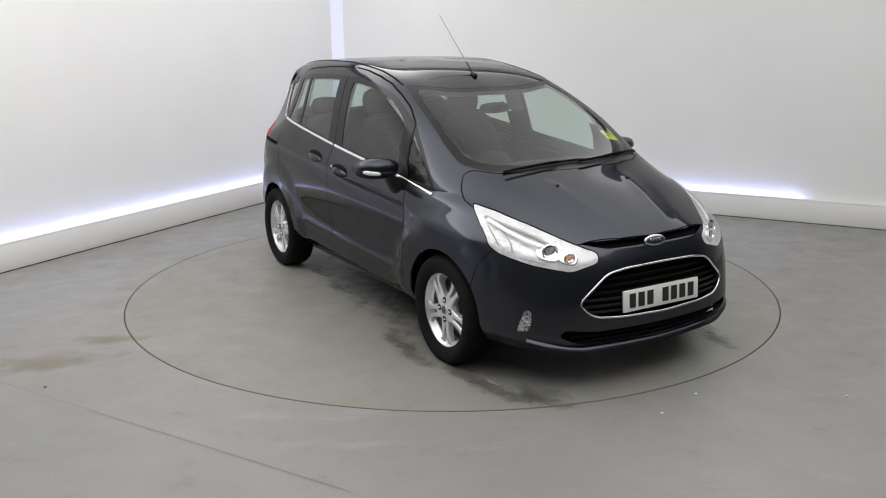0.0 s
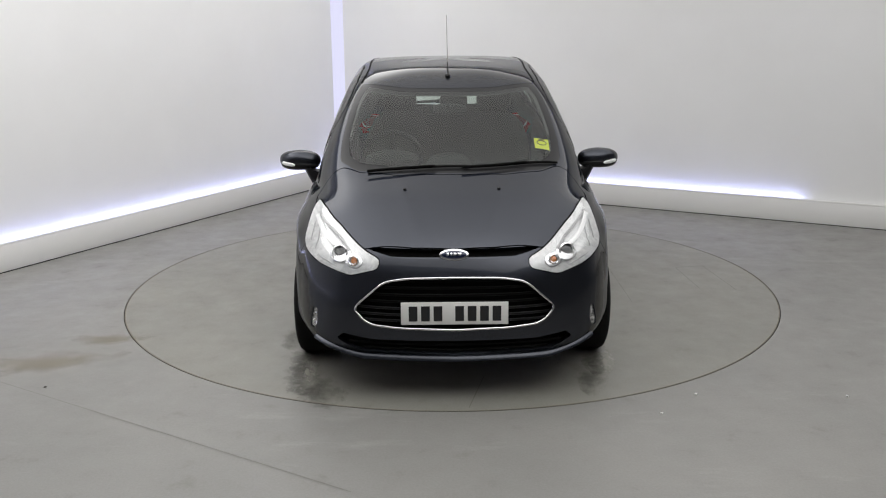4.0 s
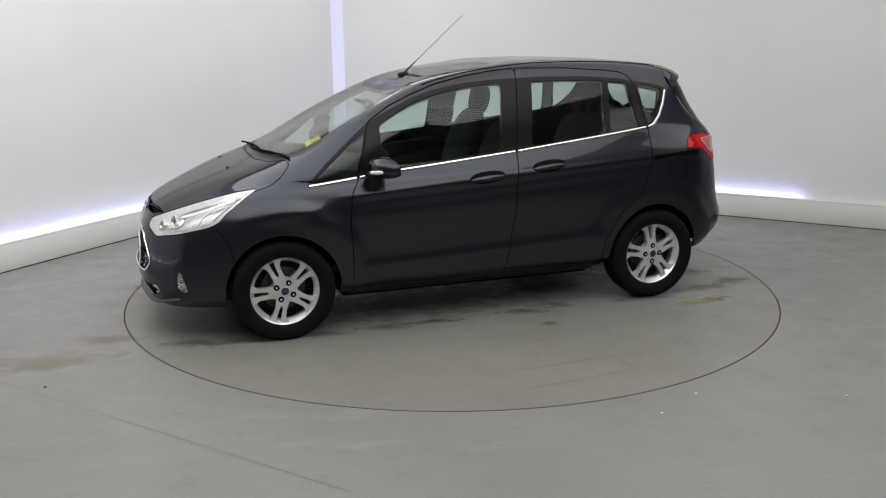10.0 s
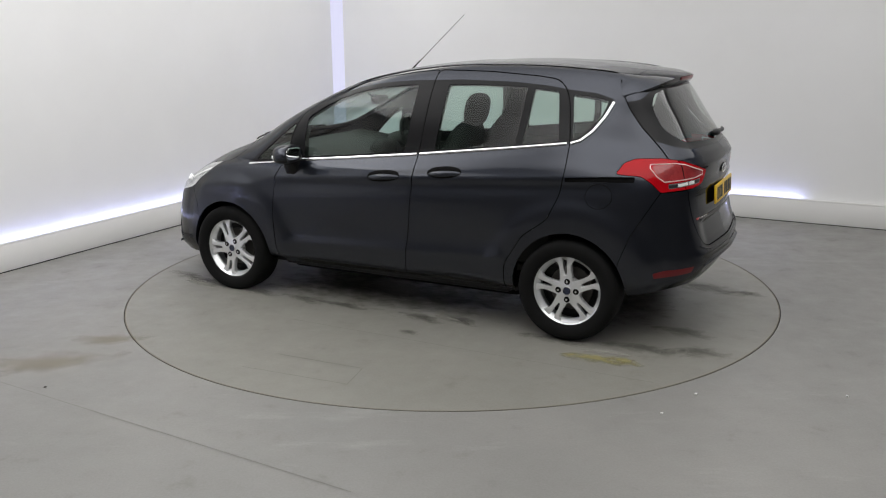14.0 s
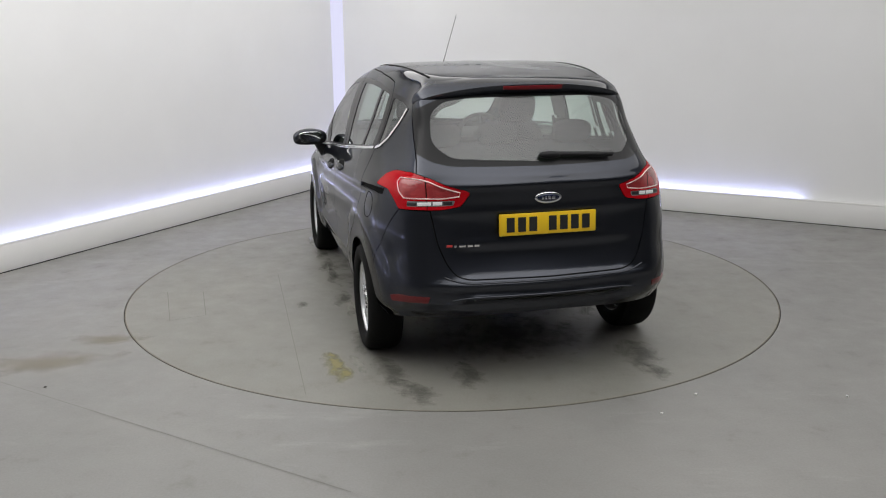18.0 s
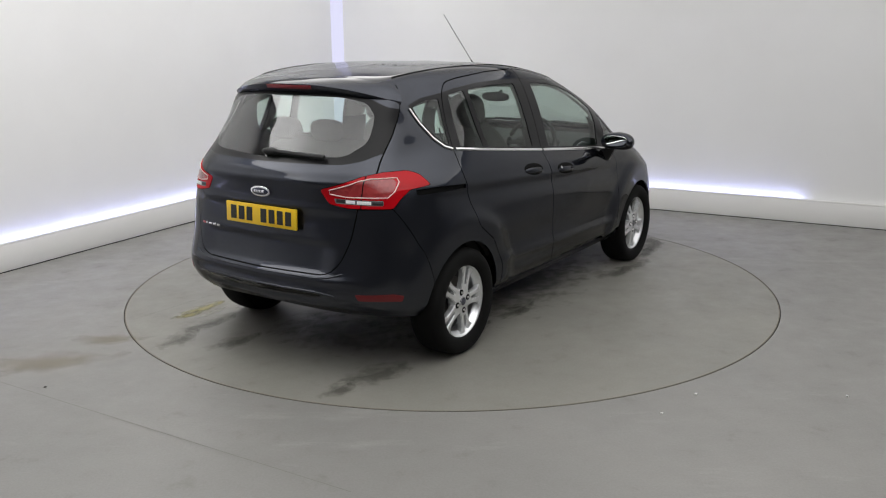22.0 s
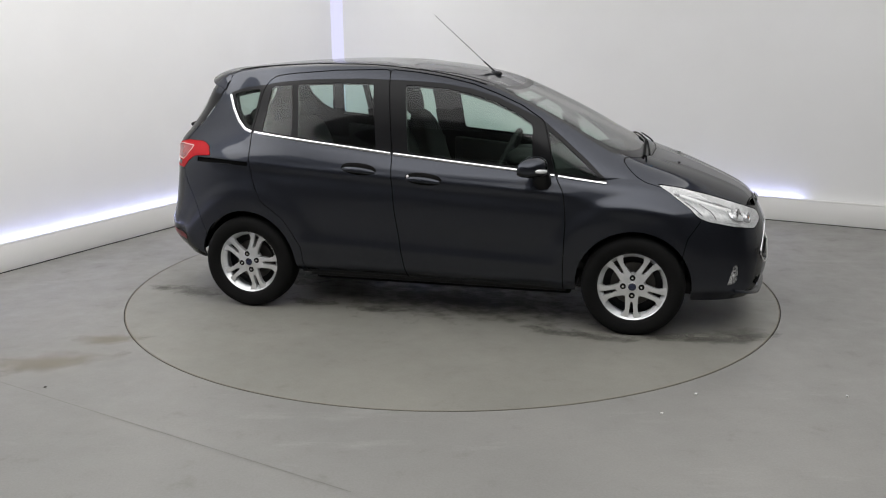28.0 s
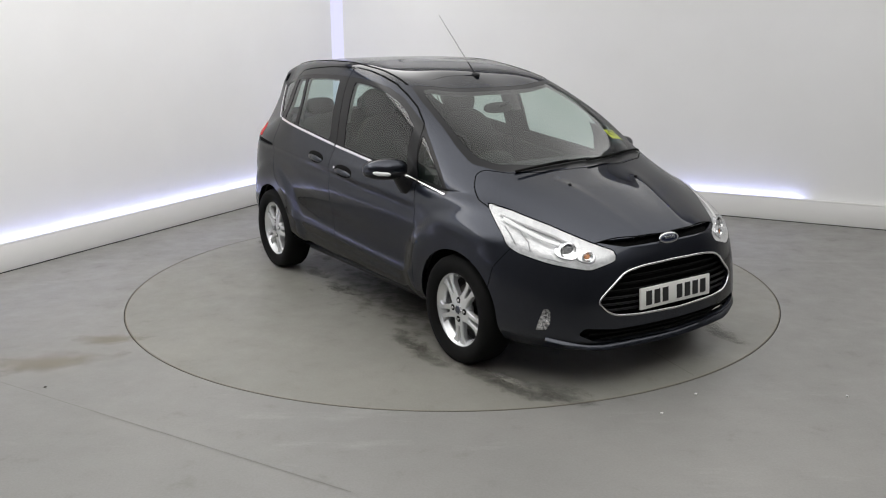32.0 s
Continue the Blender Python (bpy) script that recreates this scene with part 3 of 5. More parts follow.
FACET_RED = facets("red_facets", (0.26, 0.022, 0.026), (0.34, 0.035, 0.036), 45.0, 0.25)
PALE_RED = material("pale_red_guide", (0.85, 0.62, 0.60), 0.2)
GREY_LENS = material("grey_lens", (0.30, 0.31, 0.32), 0.15, 0.4)
AMBER = material("amber_bulb", (0.75, 0.27, 0.09), 0.25)
TRIM = grained("interior_plastic", (0.016, 0.017, 0.016), 0.7, bump=0.0)
CLOTH = grained("seat_cloth", (0.040, 0.041, 0.039), 0.95, 90.0, 0.0)
LINING = grained("roof_lining", (0.13, 0.13, 0.125), 0.95, bump=0.0)
PLATE_WHITE = material("plate_white", (0.80, 0.80, 0.77), 0.35)
PLATE_YELLOW = material("plate_yellow", (0.85, 0.55, 0.02), 0.35)
INK = material("black_ink", (0.015, 0.015, 0.016), 0.5)
BADGE_BLUE = material("badge_blue", (0.010, 0.018, 0.055), 0.2, 0.3, Coat_Weight=1.0)
STICKER = material("yellow_sticker", (0.80, 0.78, 0.06), 0.6)
MIRROR = material("mirror_glass", (0.85, 0.87, 0.88), 0.02, 1.0)
BOWL = material("lamp_bowl", (0.80, 0.81, 0.82), 0.16, 0.7)
LAMP_GREY = material("lamp_grey", (0.30, 0.305, 0.31), 0.3)
FOG_LENS = facets("fog_lens", (0.10, 0.10, 0.105), (0.75, 0.76, 0.77), 90.0, 0.15, 0.6)
BRAKE = grained("brake_steel", (0.07, 0.065, 0.06), 0.5, 200.0, 0.1, metal=0.6)
STEEL = grained("dull_steel", (0.20, 0.19, 0.18), 0.45, 200.0, 0.1, metal=0.8)
PROJECTOR = material("projector_glass", (0.10, 0.105, 0.11), 0.1, 0.2)
BADGE_RED = material("badge_red", (0.45, 0.05, 0.05), 0.3)


# ---- cutting the skin into panels, panes and lamps ----
from mathutils.bvhtree import BVHTree

SIDE = (Vector((1, 0, 0)), Vector((0, 0, 1)))
FACE = (Vector((0, 1, 0)), Vector((0, 0, 1)))
PLAN = (Vector((1, 0, 0)), Vector((0, 1, 0)))
Q = math.sqrt(0.5)
NOSE = (Vector((-Q, Q, 0)), Vector((0, 0, 1)))
TAIL = (Vector((Q, Q, 0)), Vector((0, 0, 1)))


def grid_normals(g):
    flip = np.array([1, -1, 1.0])
    ext = np.concatenate([g[:, 1:2] * flip, g, g[:, -2:-1] * flip], axis=1)
    du = ext[:, 2:] - ext[:, :-2]
    dk = np.empty_like(g)
    dk[1:-1], dk[0], dk[-1] = g[2:] - g[:-2], g[1] - g[0], g[-1] - g[-2]
    n = np.cross(du, dk)
    n[-1] = (0, 0, 1)
    n /= np.maximum(np.linalg.norm(n, axis=-1, keepdims=True), 1e-9)
    return n


GN = grid_normals(G)
ROWS, COLS = G.shape[:2]
skin = bmesh.new()
N_LAYER = skin.verts.layers.float_vector.new("n")
PANEL = skin.faces.layers.int.new("panel")
MATTER = skin.faces.layers.int.new("matter")
grid_verts = []
for i in range(ROWS):
    row = []
    for j in range(COLS):
        v = skin.verts.new(G[i, j])
        v[N_LAYER] = Vector(GN[i, j])
        row.append(v)
    grid_verts.append(row)
for i in range(ROWS - 1):
    for j in range(COLS - 1):
        skin.faces.new((grid_verts[i][j], grid_verts[i][j + 1], grid_verts[i + 1][j + 1], grid_verts[i + 1][j]))
skin.normal_update()
TREE = BVHTree.FromBMesh(skin)


def skin_at(origin, way):
    place, normal, _, _ = TREE.ray_cast(Vector(origin), Vector(way))
    return (place, normal) if place is not None else (Vector(origin), -Vector(way))


def at_side(x, z):
    return skin_at((x, 3, z), (0, -1, 0))


def at_front(y, z):
    return skin_at((4, y, z), (-1, 0, 0))


def at_rear(y, z):
    return skin_at((-4, y, z), (1, 0, 0))


def at_top(x, y):
    return skin_at((x, y, 3), (0, 0, -1))


def rounded(points, r, n=3):
    """A closed outline with its corners rounded by about r."""
    out, c = [], [Vector(p) for p in points]
    for i, p in enumerate(c):
        a, b = c[i - 1] - p, c[(i + 1) % len(c)] - p
        d = min(r, 0.45 * a.length, 0.45 * b.length)
        s, e = p + a.normalized() * d, p + b.normalized() * d
        for k in range(n + 1):
            t = k / n
            out.append((1 - t) ** 2 * s + 2 * t * (1 - t) * p + t * t * e)
    return out


def grown(points, d):
    """The closed outline moved outward by d."""
    c = [Vector(p) for p in points]
    area = sum(a.x * b.y - b.x * a.y for a, b in zip(c, c[1:] + c[:1]))
    d = d if area > 0 else -d
    out = []
    for i, p in enumerate(c):
        a, b = (p - c[i - 1]).normalized(), (c[(i + 1) % len(c)] - p).normalized()
        na, nb = Vector((a.y, -a.x)), Vector((b.y, -b.x))
        m = (na + nb).normalized()
        out.append(p + m * d / max(0.5, m.dot(na)))
    return out


def flat(points, axes):
    return [Vector((Vector(p).dot(axes[0]), Vector(p).dot(axes[1]))) for p in points]


def within(p, poly):
    hit, j = False, len(poly) - 1
    for i in range(len(poly)):
        a, b = poly[i], poly[j]
        if (a.y > p.y) != (b.y > p.y) and p.x < (b.x - a.x) * (p.y - a.y) / (b.y - a.y) + a.x:
            hit = not hit
        j = i
    return hit


def face_box(f, e1, e2):
    xs, ys = [v.co.dot(e1) for v in f.verts], [v.co.dot(e2) for v in f.verts]
    return min(xs), max(xs), min(ys), max(ys)


def slice_faces(cut, co, no):
    """Splits the faces along a plane and gives the new ones."""
    made, on_line = set(), set()
    for e in {e for f in cut for e in f.edges}:
        a, b = e.verts
        da, db = (a.co - co).dot(no), (b.co - co).dot(no)
        if abs(da) < 1e-6:
            on_line.add(a)
        if abs(db) < 1e-6:
            on_line.add(b)
        if abs(da) >= 1e-6 and abs(db) >= 1e-6 and da * db < 0:
            on_line.add(bmesh.utils.edge_split(e, a, da / (da - db))[1])
    for f in cut:
        vs = [v for v in f.verts if v in on_line]
        if len(vs) == 2 and not any(v in e.verts for e in vs[0].link_edges for v in vs[1:]):
            pair = bmesh.utils.face_split(f, vs[0], vs[1])
            if pair and pair[0] is not None:
                made.add(pair[0])
    return made


def carve(poly, axes, zone, panel=None, matter=None, keep=None):
    """Cuts the skin along the outline as seen along one direction, and marks the faces inside it."""
    e1, e2 = axes
    x0, x1 = min(p.x for p in poly) - 0.05, max(p.x for p in poly) + 0.05
    y0, y1 = min(p.y for p in poly) - 0.05, max(p.y for p in poly) + 0.05
    boxes = {}
    for f in skin.faces:
        c = f.verts[0].co
        if x0 < c.dot(e1) < x1 and y0 < c.dot(e2) < y1 and zone(f.calc_center_median()):
            boxes[f] = face_box(f, e1, e2)
    for p, q in zip(poly, poly[1:] + poly[:1]):
        d = q - p
        if d.length < 1e-5:
            continue
        no, co = e1 * -d.y + e2 * d.x, e1 * p.x + e2 * p.y
        no.normalize()
        lo, hi = Vector((min(p.x, q.x) - 1e-4, min(p.y, q.y) - 1e-4)), Vector((max(p.x, q.x) + 1e-4, max(p.y, q.y) + 1e-4))
        cut = []
        for f, (fx0, fx1, fy0, fy1) in boxes.items():
            if fx1 > lo.x and fx0 < hi.x and fy1 > lo.y and fy0 < hi.y:
                ds = [(v.co - co).dot(no) for v in f.verts]
                if min(ds) < -1e-6 and max(ds) > 1e-6:
                    cut.append(f)
        if not cut:
            continue
        for f in (*cut, *slice_faces(cut, co, no)):
            boxes[f] = face_box(f, e1, e2)
    for f in boxes:
        c = f.calc_center_median()
        if zone(c) and within(Vector((c.dot(e1), c.dot(e2))), poly) and (keep is None or keep(f)):
            if panel is not None:
                f[PANEL] = panel
            if matter is not None:
                f[MATTER] = matter


SHELL, F_DOOR, R_DOOR, BONNET, GATE, F_BUMPER, R_BUMPER = range(7)
PAINTED, GAP, BLACK, WINDOW, SCREEN, HOLE, HEADLAMP, TAILLAMP, REVERSE, FOG, REFLEX, INNER = range(12)


def side_zone(c):
    return c.y > 0.3


def front_zone(c):
    return c.x > 1.5


def rear_zone(c):
    return c.x < -1.3


def top_zone(c):
    return c.z > 0.62


def plain(f):
    return f[MATTER] == PAINTED


def V2(*points):
    return [Vector(p) for p in points]


# bumpers, with thin seams to the wings
front_seam = V2((1.615, .70), (1.545, .60), (1.50, .40), (1.49, .1), (2.4, .1), (2.4, .80), (1.75, .80))
rear_seam = V2((-1.735, .90), (-1.60, .66), (-1.54, .50), (-1.5, .1), (-2.5, .1), (-2.5, .92))
carve(grown(front_seam, .002), SIDE, lambda c: c.x > 1.4, matter=GAP)
carve(grown(front_seam, -.002), SIDE, lambda c: c.x > 1.4, panel=F_BUMPER, matter=PAINTED)
carve(grown(rear_seam, .002), SIDE, lambda c: c.x < -1.4, matter=GAP)
carve(grown(rear_seam, -.002), SIDE, lambda c: c.x < -1.4, panel=R_BUMPER, matter=PAINTED)
# doors
front_door_line = rounded([(.831, .20), (.833, .412), (.841, .669), (.823, .846), (.77, .938), (.70, 1.20), (.677, 1.252), (.536, 1.338), (.392, 1.40), (.231, 1.458), (.051, 1.499), (-.127, 1.527),
                           (-.304, 1.545), (-.248, 1.035), (-.216, .678), (-.165, .311), (-.15, .20)], .02, 2)
rear_door_line = rounded([(-.15, .20), (-.165, .311), (-.216, .678), (-.248, 1.035), (-.304, 1.545), (-.654, 1.54), (-.965, 1.518), (-1.086, 1.501), (-1.14, 1.457), (-1.171, 1.383), (-1.210, 1.149),
                          (-1.208, .992), (-1.184, .858), (-1.121, .719), (-.971, .612), (-.856, .43), (-.845, .20)], .03, 2)
for line in (front_door_line, rear_door_line):
    carve(grown(line, .003), SIDE, side_zone, matter=GAP)
carve(grown(front_door_line, -.003), SIDE, side_zone, panel=F_DOOR, matter=PAINTED)
carve(grown(rear_door_line, -.003), SIDE, side_zone, panel=R_DOOR, matter=PAINTED)
# bonnet
bonnet_line = rounded([(1.944, -.3), (1.944, 0), (1.93, .2), (1.90, .335), (1.88, .450), (1.815, .508), (1.67, .596), (1.50, .687), (1.405, .735), (1.30, .735), (1.21, .70), (1.155, .65), (1.16, .60), (1.25, .50), (1.31, .30), (1.325, 0), (1.325, -.3)], .02, 2)
carve(grown(bonnet_line, .003), PLAN, top_zone, matter=GAP)
carve(grown(bonnet_line, -.003), PLAN, top_zone, panel=BONNET, matter=PAINTED)
# tailgate
seam = V2((-1.498, -.3), (-1.498, .47), (-1.504, .47), (-1.504, -.3))
carve(seam, PLAN, lambda c: c.z > 1.45, matter=GAP)
gate_low = rounded([(-.3, 1.13), (.600, 1.13), (.622, 1.09), (.592, .904), (.564, .741), (.521, .632), (.478, .578), (.42, .56), (-.3, .557)], .03, 2)
gate_high = rounded([(-1.42, 1.57), (-1.436, 1.489), (-1.469, 1.414), (-1.512, 1.338), (-1.583, 1.247), (-1.645, 1.185), (-1.705, 1.125), (-1.74, 1.085), (-1.76, 1.06), (-2.2, 1.06), (-2.2, 1.57)], .02, 2)


def gate_zone(c):
    return c.x < -1.41 and not (c.x > -1.504 and c.z > 1.47 and c.y < .53)


for grow, panel, matter in ((.003, None, GAP), (-.003, GATE, PAINTED)):
    carve(grown(gate_low, grow), FACE, gate_zone, panel=panel, matter=matter, keep=lambda f: f.calc_center_median().x < -1.6)
    carve(grown(gate_high, grow), SIDE, gate_zone, panel=panel, matter=matter)
# dark band of the side windows and its panes
band = rounded([(1.085, .905), (.94, 1.04), (.80, 1.157), (.677, 1.252), (.514, 1.329), (.389, 1.384), (.226, 1.433), (.047, 1.464), (-.13, 1.478), (-.306, 1.485), (-.48, 1.491), (-.826, 1.483), (-1.033, 1.465), (-1.164, 1.444), (-1.31, 1.426), (-1.42, 1.392),
                (-1.38, 1.294), (-1.326, 1.215), (-1.266, 1.164), (-1.21, 1.149), (-.758, 1.099), (-.258, 1.043), (.214, .996), (.612, .958), (.784, .936)], .015, 2)
carve(band, SIDE, side_zone, matter=BLACK, keep=plain)
panes = [
    ([(.628, .975), (.617, 1.232), (.509, 1.30), (.385, 1.358), (.223, 1.407), (.045, 1.438), (-.096, 1.451), (-.191, 1.455), (-.147, 1.05)], .02),
    ([(-.400, 1.462), (-.653, 1.465), (-.915, 1.452), (-.881, 1.128), (-.355, 1.07)], .015),
    ([(-.955, 1.45), (-1.102, 1.434), (-1.141, 1.155), (-.925, 1.133)], .015),
    ([(-1.185, 1.418), (-1.275, 1.412), (-1.390, 1.385), (-1.36, 1.298), (-1.30, 1.224), (-1.246, 1.183), (-1.222, 1.175)], .015),
    ([(1.02, .935), (.93, 1.02), (.80, 1.13), (.715, 1.195), (.762, .955)], .015)]
for outline, r in panes:
    carve(rounded(outline, r, 2), SIDE, side_zone, matter=WINDOW)
# screens: dark printed edge, then the clear glass
screen = rounded([(1.31, -.3), (1.31, 0), (1.295, .30), (1.23, .52), (1.09, .628), (.93, .632), (.77, .615), (.52, .59), (.33, .55), (.375, .45), (.405, .30), (.425, 0), (.425, -.3)], .03, 2)
carve(screen, PLAN, lambda c: c.z > 0.95, matter=BLACK, keep=plain)
carve(rounded([(1.245, -.3), (1.245, 0), (1.23, .30), (1.165, .50), (1.07, .575), (.92, .588), (.77, .575), (.54, .55), (.40, .51), (.43, .42), (.455, .30), (.47, 0), (.47, -.3)], .03, 2), PLAN, lambda c: c.z > 0.95, matter=SCREEN)
carve(rounded([(-.3, 1.472), (0, 1.472), (.365, 1.46), (.50, 1.43), (.585, 1.385), (.72, 1.345), (.72, 1.22), (.612, 1.165), (.56, 1.135), (.475, 1.118), (0, 1.114), (-.3, 1.114)], .02, 2), FACE, rear_zone, matter=BLACK, keep=lambda f: f[PANEL] == GATE and f[MATTER] == PAINTED)
carve(rounded([(-.3, 1.45), (0, 1.45), (.33, 1.442), (.47, 1.42), (.530, 1.36), (.545, 1.22), (.47, 1.155), (0, 1.135), (-.3, 1.135)], .03, 2), FACE, rear_zone, matter=SCREEN, keep=lambda f: f[PANEL] == GATE)
# lamps
headlamp = flat([(1.385, .745, .897), (1.497, .672, .872), (1.675, .582, .818), (1.824, .492, .762), (1.948, .366, .703), (1.962, .362, .66), (1.922, .50, .620), (1.80, .655, .653), (1.66, .765, .695), (1.60, .785, .725), (1.57, .777, .762), (1.50, .765, .81)], NOSE)
carve(grown(rounded(headlamp, .02, 2), .004), NOSE, lambda c: c.x > 1.2 and 0.5 < c.z < 1.0 and c.y > .3, matter=GAP, panel=SHELL)
carve(rounded(headlamp, .02, 2), NOSE, lambda c: c.x > 1.2 and 0.5 < c.z < 1.0 and c.y > .3, panel=SHELL, matter=HEADLAMP)
taillamp = flat([(-1.50, .80, 1.0), (-1.551, .767, 1.055), (-1.606, .727, 1.078), (-1.73, .659, 1.08), (-1.821, .603, 1.064), (-1.934, .42, .998), (-1.925, .47, .928), (-1.90, .57, .910), (-1.76, .755, .902), (-1.715, .77, .95), (-1.655, .785, .99)], TAIL)
lamp_zone = lambda c: c.x < -1.42 and 0.85 < c.z < 1.15
carve(grown(rounded(taillamp, .015, 2), .003), TAIL, lamp_zone, matter=GAP, keep=lambda f: f[MATTER] != GAP)
carve(rounded(taillamp, .015, 2), TAIL, lamp_zone, matter=TAILLAMP)
carve(V2((.602, .85), (.607, .85), (.607, 1.15), (.602, 1.15)), FACE, lamp_zone, matter=GAP, keep=lambda f: f[MATTER] == TAILLAMP)
carve(rounded(flat([(-1.80, .725, .945), (-1.92, .50, .958), (-1.918, .51, .932), (-1.80, .725, .918)], TAIL), .006, 2), TAIL, lamp_zone, matter=REVERSE, keep=lambda f: f[MATTER] == TAILLAMP)
inner_lens = flat([(-1.72, .735, 1.045), (-1.80, .64, 1.049), (-1.83, .59, 1.04), (-1.90, .46, .997), (-1.905, .465, .980), (-1.888, .55, .969), (-1.77, .722, .960), (-1.74, .742, .986), (-1.715, .745, 1.03)], TAIL)
carve(rounded(inner_lens, .006, 2), TAIL, lamp_zone, matter=INNER, keep=lambda f: f[MATTER] == TAILLAMP)
# grille, intakes and small lamps
grille = rounded([(.498, .463), (.345, .602), (.23, .621), (0, .625), (-.23, .621), (-.345, .602), (-.498, .463), (-.44, .408), (-.40, .390), (-.27, .380), (0, .374), (.27, .380), (.40, .390), (.44, .408)], .04, 3)
carve(grille, FACE, front_zone, matter=HOLE)
carve(rounded([(0, .318), (.40, .315), (.555, .333), (.585, .30), (.50, .257), (.40, .246), (0, .238), (-.2, .238), (-.2, .318)], .012, 2), FACE, front_zone, matter=HOLE)
carve(rounded([(-.2, .705), (0, .705), (.28, .711), (.36, .727), (.455, .7475), (.3, .7505), (0, .749), (-.2, .749)], .01, 2), FACE, lambda c: c.x > 1.7, matter=HOLE, keep=lambda f: f[PANEL] != BONNET)
carve(rounded([(.710, .430), (.688, .426), (.690, .36), (.704, .318), (.735, .310), (.728, .36)], .008, 2), FACE, front_zone, matter=FOG)
carve(rounded(flat([(-1.74, .795, .448), (-1.80, .77, .464), (-1.94, .632, .474), (-1.93, .645, .44), (-1.744, .786, .418)], TAIL), .006, 2), TAIL, rear_zone, matter=REFLEX)
carve(rounded([(-1.215, .942), (-1.215, .966), (-1.45, .983), (-1.60, .986), (-1.60, .956), (-1.45, .953)], .004, 2), SIDE, lambda c: c.x < -1.1, matter=BLACK, keep=lambda f: f[MATTER] != TAILLAMP)
# wheel arches
for axle, wide, high in ((AXLE, .340, .338), (-AXLE, .340, .350)):
    arch = [Vector((axle + wide * math.cos(a * math.pi / 22), .30 + high * math.sin(a * math.pi / 22))) for a in range(23)]
    carve(arch + V2((axle - wide, .1), (axle + wide, .1)), SIDE, side_zone, matter=HOLE)


def harvest(name, parent, mat, pick, label="", lift=0.0, skirt=0.0, sides="one", dish=0.0):
    """Links the picked faces as a part: sides one (both halves in one mesh), left, right or pair."""
    verts, normals, faces, index = [], [], [], {}
    chosen = [f for f in skin.faces if pick(f)]
    if not chosen:
        return []
    edge_use = {}
    for f in chosen:
        face = []
        for v in f.verts:
            if v not in index:
                index[v] = len(verts)
                n = v[N_LAYER].normalized()
                verts.append(v.co + n * lift), normals.append(n)
            face.append(index[v])
        faces.append(face)
        for e in f.edges:
            edge_use[e] = edge_use.get(e, 0) + 1
    if dish:
        rim_points = np.array([v.co for e, n in edge_use.items() if n == 1 for v in e.verts])
        for v, i in index.items():
            d = np.sqrt(((rim_points - np.array(v.co)) ** 2).sum(1).min())
            verts[i] = verts[i] - normals[i] * dish * min(1.0, d / .05) ** .7
    if skirt:
        for f in chosen:
            for l in f.loops:
                if edge_use[l.edge] == 1 and not (abs(l.vert.co.y) < 1e-5 and abs(l.link_loop_next.vert.co.y) < 1e-5):
                    a, b = l.vert, l.link_loop_next.vert
                    na, nb = a[N_LAYER].normalized(), b[N_LAYER].normalized()
                    out = (b.co - a.co).cross(na)
                    if out.length < 1e-7:
                        continue
                    out.normalize()
                    k = len(verts)
                    verts += [a.co + na * lift, b.co + nb * lift, b.co + nb * (lift - skirt), a.co + na * (lift - skirt)]
                    normals += [out] * 4
                    faces.append([k + 1, k, k + 3, k + 2])
    made = []

    def link(sign_list):
        vs, ns, fs = [], [], []
        for s in sign_list:
            k = len(vs)
            vs += [(v.x, v.y * s, v.z) for v in verts]
            ns += [(n.x, n.y * s, n.z) for n in normals]
            fs += [[i + k for i in (f if s > 0 else f[::-1])] for f in faces]
        me = bpy.data.meshes.new(name)
        me.from_pydata(vs, [], fs)
        me.materials.append(mat)
        me.polygons.foreach_set("use_smooth", [True] * len(me.polygons))
        me.normals_split_custom_set_from_vertices(ns)
        ob = new(name, me)
        ob.parent = parent
        made.append(tagged(ob, label))

    for signs in {"one": [(1, -1)], "left": [(1,)], "right": [(-1,)], "pair": [(1,), (-1,)]}[sides]:
        link(signs)
    return made


def of(panel, matter, test=None):
    return lambda f: f[PANEL] == panel and f[MATTER] == matter and (test is None or test(f.calc_center_median()))


body, = harvest("body", car, BODY, of(SHELL, PAINTED), "dark blue-grey metallic body shell with roof and wings", skirt=.012)
harvest("body_seal", body, SEAL, lambda f: f[MATTER] == GAP, lift=-.006)
harvest("side_slot", body, SEAL, lambda f: f[MATTER] == BLACK and f[PANEL] in (SHELL, R_BUMPER) and f.calc_center_median().z < 1.0 and f.calc_center_median().x < -1, "black sliding-door rail slot", lift=-.012, sides="pair")
bonnet, = harvest("bonnet", car, BODY, of(BONNET, PAINTED), "dark metallic bonnet", skirt=.012)
front_bumper, = harvest("front_bumper", car, BODY, of(F_BUMPER, PAINTED), "dark metallic front bumper", skirt=.02)
rear_bumper, = harvest("rear_bumper", car, BODY, of(R_BUMPER, PAINTED), "dark metallic rear bumper", skirt=.015)
tailgate, = harvest("tailgate", car, BODY, of(GATE, PAINTED), "dark metallic tailgate", skirt=.012)
harvest("window_surround", tailgate, GLOSS_BLACK, of(GATE, BLACK), "black printed edge of the rear window", lift=-.001)
harvest("rear_window", tailgate, REAR_GLASS, of(GATE, SCREEN), "curved rear window")
harvest("screen_surround", body, GLOSS_BLACK, lambda f: f[PANEL] == SHELL and f[MATTER] == BLACK and f.calc_center_median().z > .95 and abs(f.calc_center_median().y) < .66 and f.calc_center_median().x > .25 and f.normal.z > .45, "black printed edge of the windscreen", lift=-.001)
windscreen, = harvest("windscreen", car, SCREEN_GLASS, of(SHELL, SCREEN), "large curved windscreen")
doors = {}
